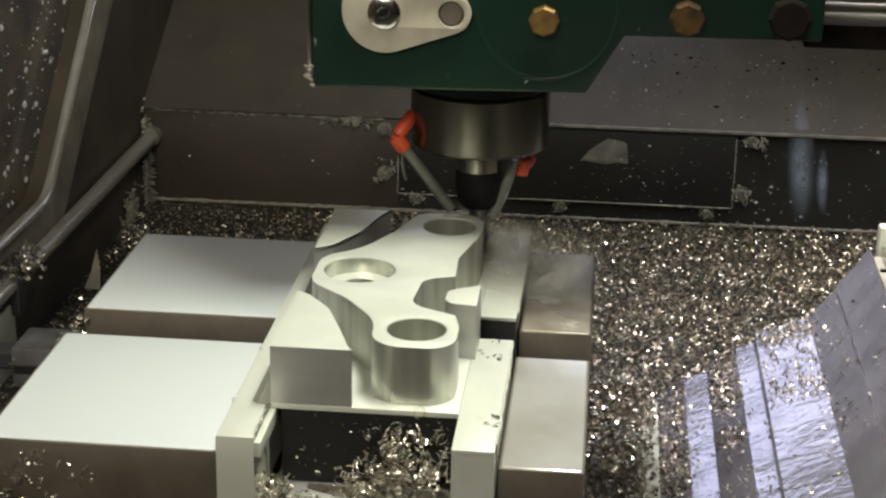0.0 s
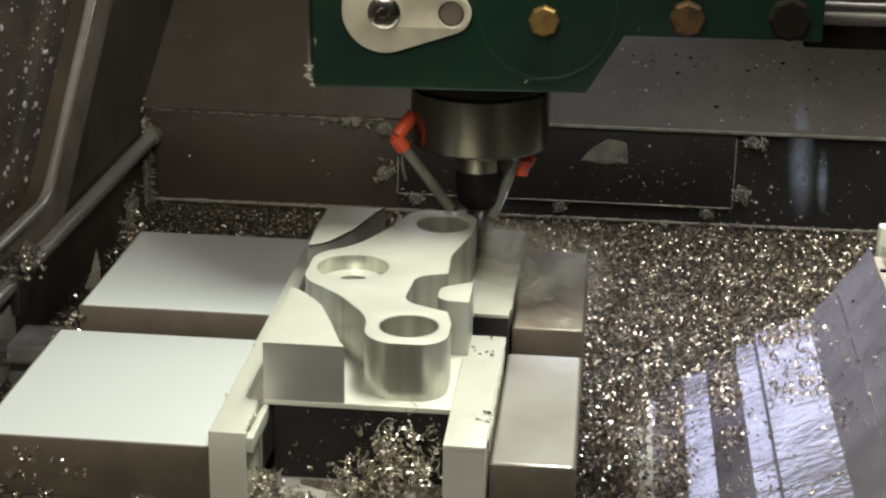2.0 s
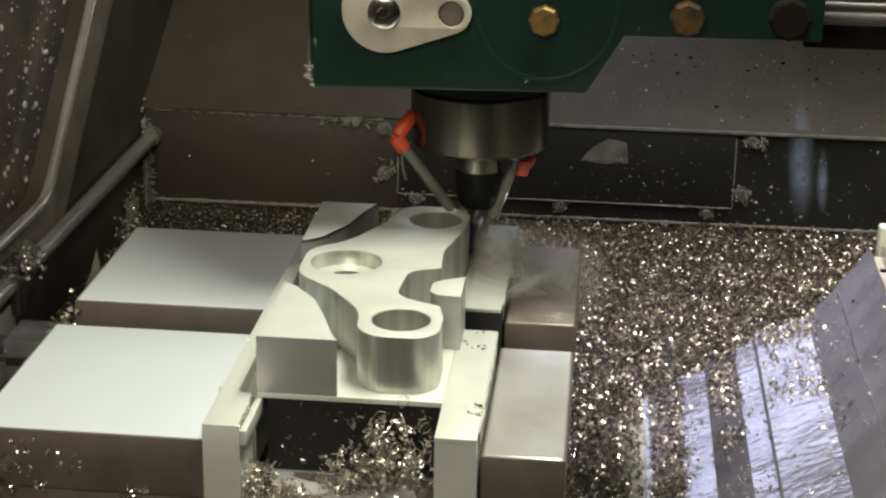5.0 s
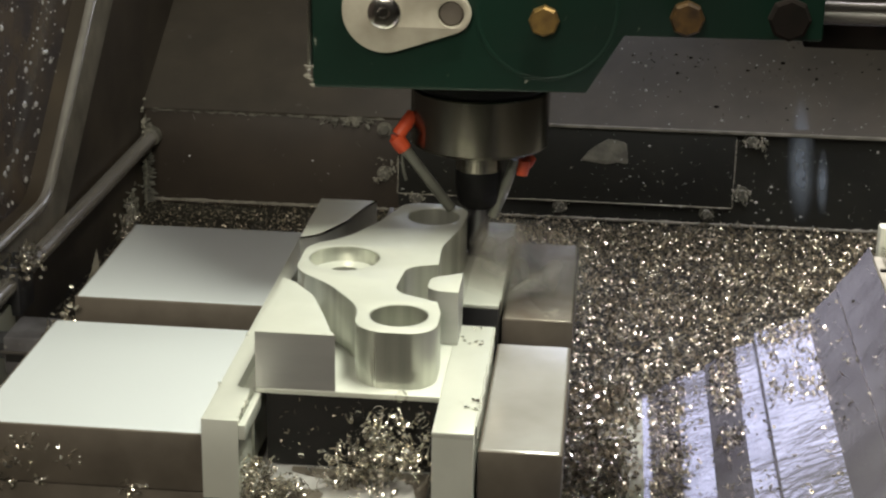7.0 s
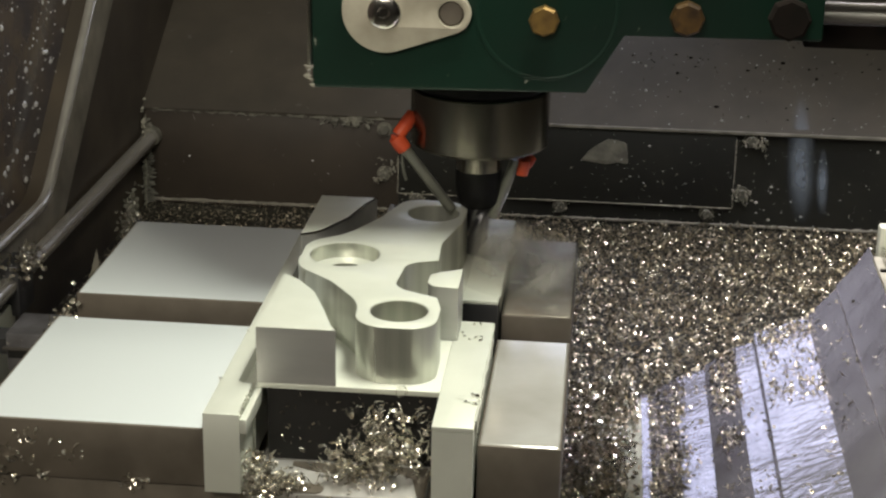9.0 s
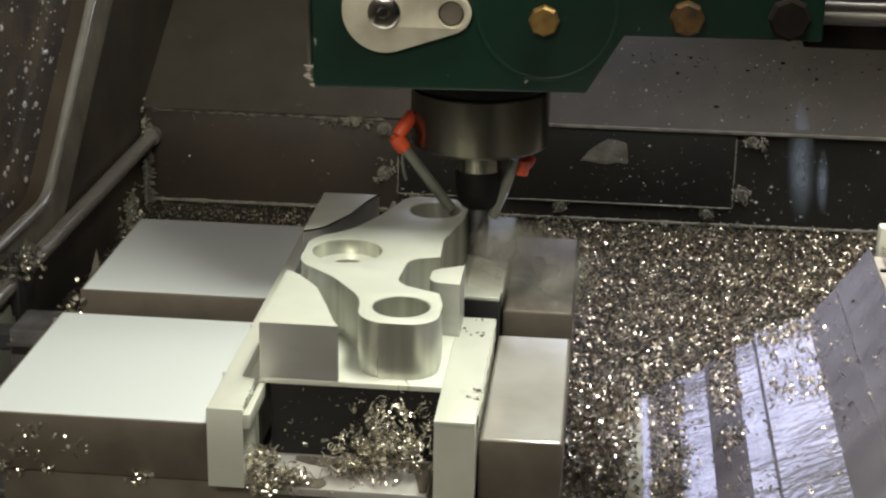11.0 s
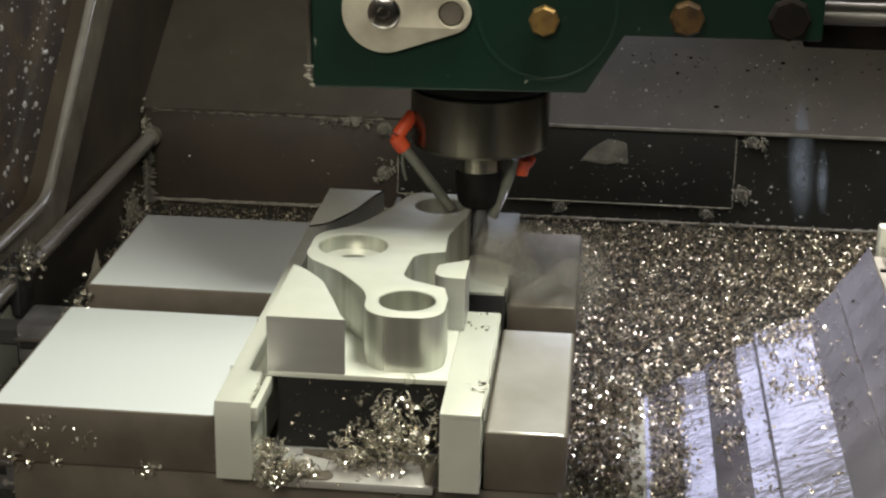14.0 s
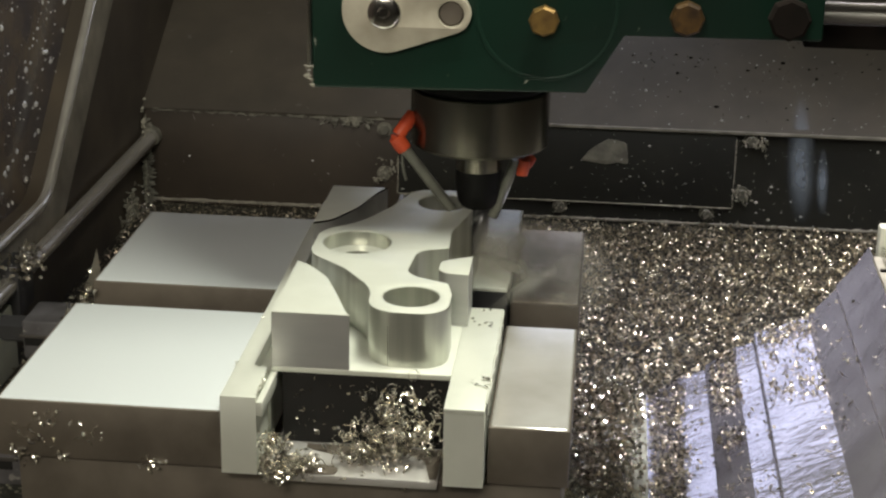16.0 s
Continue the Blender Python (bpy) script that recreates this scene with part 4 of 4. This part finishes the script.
def cover_share(x, y):
    """How densely the chips lie on the covers: thick on the steep flanks and on the far end of the wide plate, sparse on the flats."""
    if x < 0.0765:
        return 0.75
    if x < 0.101:
        return 0.5 if x < 0.0795 or y > 1.405 else 0.03
    if x < 0.122:
        return 0.85 if y > 1.30 or 1.235 < y < 1.262 else 0.07
    if x < 0.140:
        return 0.6 if y > 1.409 else 0.035
    if x < 0.182:
        ripple = 0.5 + 0.5 * math.sin(y * 210 + 25 * lump(x, y, 2.0))
        return 0.75 if y > 1.380 else 0.05 + 0.26 * ripple if y > 1.25 else 0.02
    return 0.16 if x < 0.19 and y > 1.38 else 0.015


def cover_chips():
    pts = []
    while len(pts) < 1900:
        x, y = rng.uniform(0.05, 0.225), rng.uniform(1.10, COVER_Y1)
        if rng.random() < cover_share(x, y) * (0.75 + 0.6 * lump(x, y, 7.7)):
            pts.append((x, y, on_cover(x) + 0.0010 + 0.004 * rng.random()))
    return np.array(pts)


tagged(new("cover_chips", chip_mesh("cover_chips", [strips(rng, cover_chips(), 0.0044, 0.0017, 2.0, 0.6)], M["chip"])),
       "metal chips lying on the sloping way cover", "metal chips", kind="stuff")


def helix_swarf(seed, centres, spread, count, r0, width):
    """Curly swarf: short springs of metal ribbon tangled round the centres."""
    g = np.random.default_rng(seed)
    vs, fs, o = [], [], 0
    for _ in range(count):
        c = np.array(centres[g.integers(len(centres))]) + g.normal(0, 1, 3) * np.array(spread)
        r, turns, k = r0 * g.uniform(0.5, 1.6), g.uniform(0.6, 2.2), 18
        a = np.linspace(0, turns * 6.283, k)
        pitch = r * g.uniform(0.1, 0.5)
        loc = np.stack([r * np.cos(a), r * np.sin(a), pitch * a], 1)
        edge = loc + np.array([0, 0, width * g.uniform(0.6, 1.4)])
        q = np.array(Euler(g.uniform(0, 6.283, 3)).to_matrix())
        both = np.stack([loc, edge], 1).reshape(-1, 3) @ q.T + c
        vs.append(both)
        fs.append(np.array([[2 * i, 2 * i + 1, 2 * i + 3, 2 * i + 2] for i in range(k - 1)]) + o)
        o += len(both)
    return np.concatenate(vs), np.concatenate(fs)


def swarf(name, sets, mat, label):
    return tagged(new(name, chip_mesh(name, sets, mat)), label, "metal swarf", kind="stuff")


BZ = ZB + 0.004
pit = [(-0.128, 0.942, BZ + 0.012), (-0.116, 0.942, BZ + 0.020), (-0.131, 0.938, BZ + 0.006), (-0.106, 0.944, BZ + 0.018), (-0.114, 0.948, BZ + 0.034)]
PIT_SWARF = swarf("swarf_nest", [helix_swarf(31, pit, (0.011, 0.005, 0.0065), 150, 0.0030, 0.0010),
                                 strips(np.random.default_rng(7), np.array(pit)[np.random.default_rng(8).integers(0, 5, 260)] + np.random.default_rng(9).normal(0, 1, (260, 3)) * (0.012, 0.006, 0.007), 0.006, 0.002, 3.0, 1.0)],
                  M["swarf"], "tangled nest of curly bright swarf between the soft jaws")
PIT_SPECKS = tagged(new("pit_chips", chip_mesh("pit_chips", [strips(np.random.default_rng(91), np.random.default_rng(92).uniform((-0.183, 0.9625, 0.166), (-0.09, 0.9632, 0.200), (70, 3)), 0.0022, 0.0009, 1.5, 0.9)], M["chip"])),
                  "tiny chips sticking to the dark block end", "metal chips", kind="stuff")
grime_shapes = [rounded([(-0.176, 0.9215, 0.002), (-0.150, 0.9215, 0.004), (-0.147, 0.930, 0.004), (-0.160, 0.934, 0.003), (-0.176, 0.929, 0.003)], 6),
                rounded([(-0.172, 0.9560, 0.002), (-0.160, 0.9510, 0.004), (-0.146, 0.9475, 0.004), (-0.136, 0.9530, 0.003), (-0.110, 0.9560, 0.003), (-0.098, 0.9470, 0.002), (-0.0925, 0.9230, 0.002), (-0.0885, 0.9230, 0.001), (-0.0885, 0.9610, 0.001), (-0.172, 0.9610, 0.001)], 6)]
GRIME = [solid("grime_patch", plate([o], BZ + 0.0002, BZ + 0.0008), M["vise_body"], "dark oily grime on the ground way of the vise", "grime", at=(-0.13, 0.94, BZ)) for o in grime_shapes]
side = [(-0.186, 0.918, BZ + 0.003), (-0.178, 0.918, BZ + 0.003), (-0.182, 0.922, BZ + 0.010), (-0.168, 0.924, BZ + 0.006), (-0.188, 0.925, BZ + 0.018)]
SIDE_SWARF = swarf("swarf_clump", [helix_swarf(41, side, (0.005, 0.003, 0.0026), 60, 0.0018, 0.0008),
                                   strips(np.random.default_rng(17), np.array(side)[np.random.default_rng(18).integers(0, 5, 420)] + np.random.default_rng(19).normal(0, 1, (420, 3)) * (0.0055, 0.0035, 0.0028), 0.0040, 0.0016, 2.5, 1.0)],
                   M["swarf"], "clump of pale chips beside the soft jaw")
tagged(new("bracket_chips", chip_mesh("bracket_chips", [strips(np.random.default_rng(57), np.random.default_rng(58).normal(0, 1, (170, 3)) * (0.007, 0.014, 0.006) + (-0.508, 1.412, 0.096), 0.006, 0.0028, 2.0, 0.9)], M["swarf"])),
       "bright chips caught on the rail bracket", "metal chips", kind="stuff")
front = [(-0.330, 0.9275, ZB + 0.028), (-0.322, 0.9275, ZB + 0.030), (-0.334, 0.9275, ZB + 0.014), (-0.343, 0.9275, ZB + 0.020), (-0.338, 0.9275, ZB), (-0.318, 0.9275, ZB + 0.003), (-0.300, 0.9275, ZB + 0.018), (-0.262, 0.9275, ZB + 0.001), (-0.345, 0.9275, ZB + 0.004)]
FACE_SWARF = swarf("chip_splash", [strips(np.random.default_rng(27), np.array(front)[np.random.default_rng(28).integers(0, 9, 130)] + np.random.default_rng(29).normal(0, 1, (130, 3)) * (0.0045, 0.0008, 0.0026), 0.0036, 0.0016, 2.0, 0.9)],
                   M["swarf"], "chips stuck to the wet front of the vise")
end = [(XL - 0.003, 1.09, ZB - 0.005), (XL - 0.004, 1.08, ZB + 0.01), (XL - 0.004, 1.10, ZB + 0.02), (XL - 0.003, 1.12, ZB + 0.025), (XL - 0.003, 1.29, ZV - 0.004)]
END_SWARF = swarf("chip_heap", [strips(np.random.default_rng(37), np.array(end)[np.random.default_rng(38).integers(0, 5, 320)] + np.random.default_rng(39).normal(0, 1, (320, 3)) * (0.004, 0.008, 0.007), 0.0048, 0.0022, 2.0, 0.9)],
                  M["swarf"], "chips caked on the end of the vise jaws")
jawc = [(-0.0705, 1.066, ZJ), (-0.0655, 1.060, ZJ), (-0.0750, 1.056, ZJ), (-0.0680, 1.046, ZJ), (-0.0700, 0.955, ZJ), (-0.0645, 0.948, ZJ)]
jaw_edge = [(XJ1 + 0.0012, 0.918 + 0.0052 * k, ZJ - 0.0008) for k in range(9)] + [(XJ0 + 0.0006, 0.962, ZJ), (XJ0 + 0.0004, 0.967, ZJ - 0.001), (XJ0 + 0.0004, 1.040, ZJ), (XJ0 + 0.0004, 1.046, ZJ)]
EDGE_SWARF = tagged(new("edge_chips", chip_mesh("edge_chips", [strips(np.random.default_rng(77), np.repeat(np.array(jaw_edge), 4, 0) + np.random.default_rng(78).normal(0, 1, (52, 3)) * (0.0005, 0.0016, 0.0004), 0.0030, 0.0011, 2.0, 0.6)], M["milled"])),
                    "ragged slivers along the edge of the soft jaw", "metal chips", kind="stuff")
TOP_SWARF = swarf("jaw_chips", [strips(np.random.default_rng(47), np.array(jawc)[np.random.default_rng(48).integers(0, 6, 14)] + np.random.default_rng(49).normal(0, 1, (14, 3)) * (0.003, 0.003, 0.0004) + (0, 0, 0.001), 0.0035, 0.0014, 1.5, 0.4)],
                  M["swarf"], "few loose chips on the soft jaw")


def spray(seed, n, reach):
    """Puffs of fine coolant mist round the cutter and thrown off it, as thin round pieces at all angles."""
    g = np.random.default_rng(seed)
    bm = bmesh.new()
    uv = bm.loops.layers.uv.new("uv")
    for k in range(n):
        if k < n // 3:
            a, s = g.uniform(0, 6.283), g.uniform(0.0, 0.010)
            p = Vector((TX + s * math.cos(a), TY - 0.006 + s * math.sin(a), ZJ + g.uniform(0.006, 0.034)))
            r = 0.021 * g.uniform(0.8, 1.2)
        else:
            a = -0.72 + g.normal(0, 0.28)
            s = reach * (k - n // 3 + 0.5) / (n - n // 3)
            p = Vector((TX + 0.004 + s * math.cos(a), TY - 0.008 + s * math.sin(a), ZJ + 0.011 + abs(g.normal(0, 0.004)) - 0.14 * s))
            r = (0.019 + 0.17 * s) * g.uniform(0.8, 1.3)
        m = Matrix.Translation(p) @ pose(0, 0, 0, g.uniform(20, 110), g.uniform(-40, 40), math.degrees(a) + g.uniform(-30, 30)) @ Matrix.Diagonal((r * 1.5, r, r, 1))
        ring_v = [bm.verts.new(m @ Vector((math.cos(t), math.sin(t), 0))) for t in np.linspace(0, 6.2832, 17)[:-1]]
        c = bm.verts.new(m @ Vector((0, 0, 0.12)))
        for i in range(16):
            f = bm.faces.new((c, ring_v[i], ring_v[(i + 1) % 16]))
            for lp in f.loops:
                t = 6.2832 * ring_v.index(lp.vert) / 16 if lp.vert is not c else None
                lp[uv].uv = (0, 0) if t is None else (math.cos(t), math.sin(t))
    return bm


SPRAYS = [tagged(solid("coolant_spray", spray(60 + i, 5, 0.082), M["mist"], "faint mist of coolant thrown off the cutter", "coolant mist", "stuff", at=(TX, TY, ZJ)), kind="stuff") for i in range(2)]

# ---- what moves ----
# seconds, crosswise and lengthwise travel of the table
TRAVEL = [(0, 0.00948, -0.05309), (1, 0.00676, -0.05069), (2, 0.00430, -0.04817), (3, 0.00211, -0.04546), (4, 0.00020, -0.04251), (5, -0.00140, -0.03933),
          (6, -0.00268, -0.03595), (7, -0.00361, -0.03242), (8, -0.00419, -0.02879), (9, -0.00443, -0.02512), (10, -0.00433, -0.02147), (11, -0.00394, -0.01786),
          (12, -0.00330, -0.01433), (13, -0.00248, -0.01085), (14, -0.00159, -0.00738), (15, -0.00074, -0.00381), (16, 0.0, 0.0)]


def motions():
    for ob in [table, work, *VISES, *JAWS, PIT_SWARF, SIDE_SWARF, FACE_SWARF, END_SWARF, TOP_SWARF, EDGE_SWARF, PIT_SPECKS, *GRIME]:
        p = ob.location.copy()
        walk(ob, [(t, pose(p.x + u, p.y + v, p.z)) for t, u, v in TRAVEL])
    for ob, share in [(saddle, 1.0), (SADDLE_CHIPS, 1.0), (BRIGHT_CHIPS, 1.0), *COVERS]:
        p = ob.location.copy()
        walk(ob, [(t, pose(p.x + u * share, p.y, p.z)) for t, u, v in TRAVEL])
    walk(mill, [(k * 0.1, pose(TX, TY, ZJ, 0, 0, -77 * k)) for k in range(161)])
    for i, ob in enumerate(SPRAYS):
        walk(ob, [(k * 0.25, pose(TX, TY, ZJ + 0.0015 * math.sin(k * 2.1 + i), 0, 0, 9 * math.sin(k * 1.7 + 2 * i))) for k in range(65)])


motions()
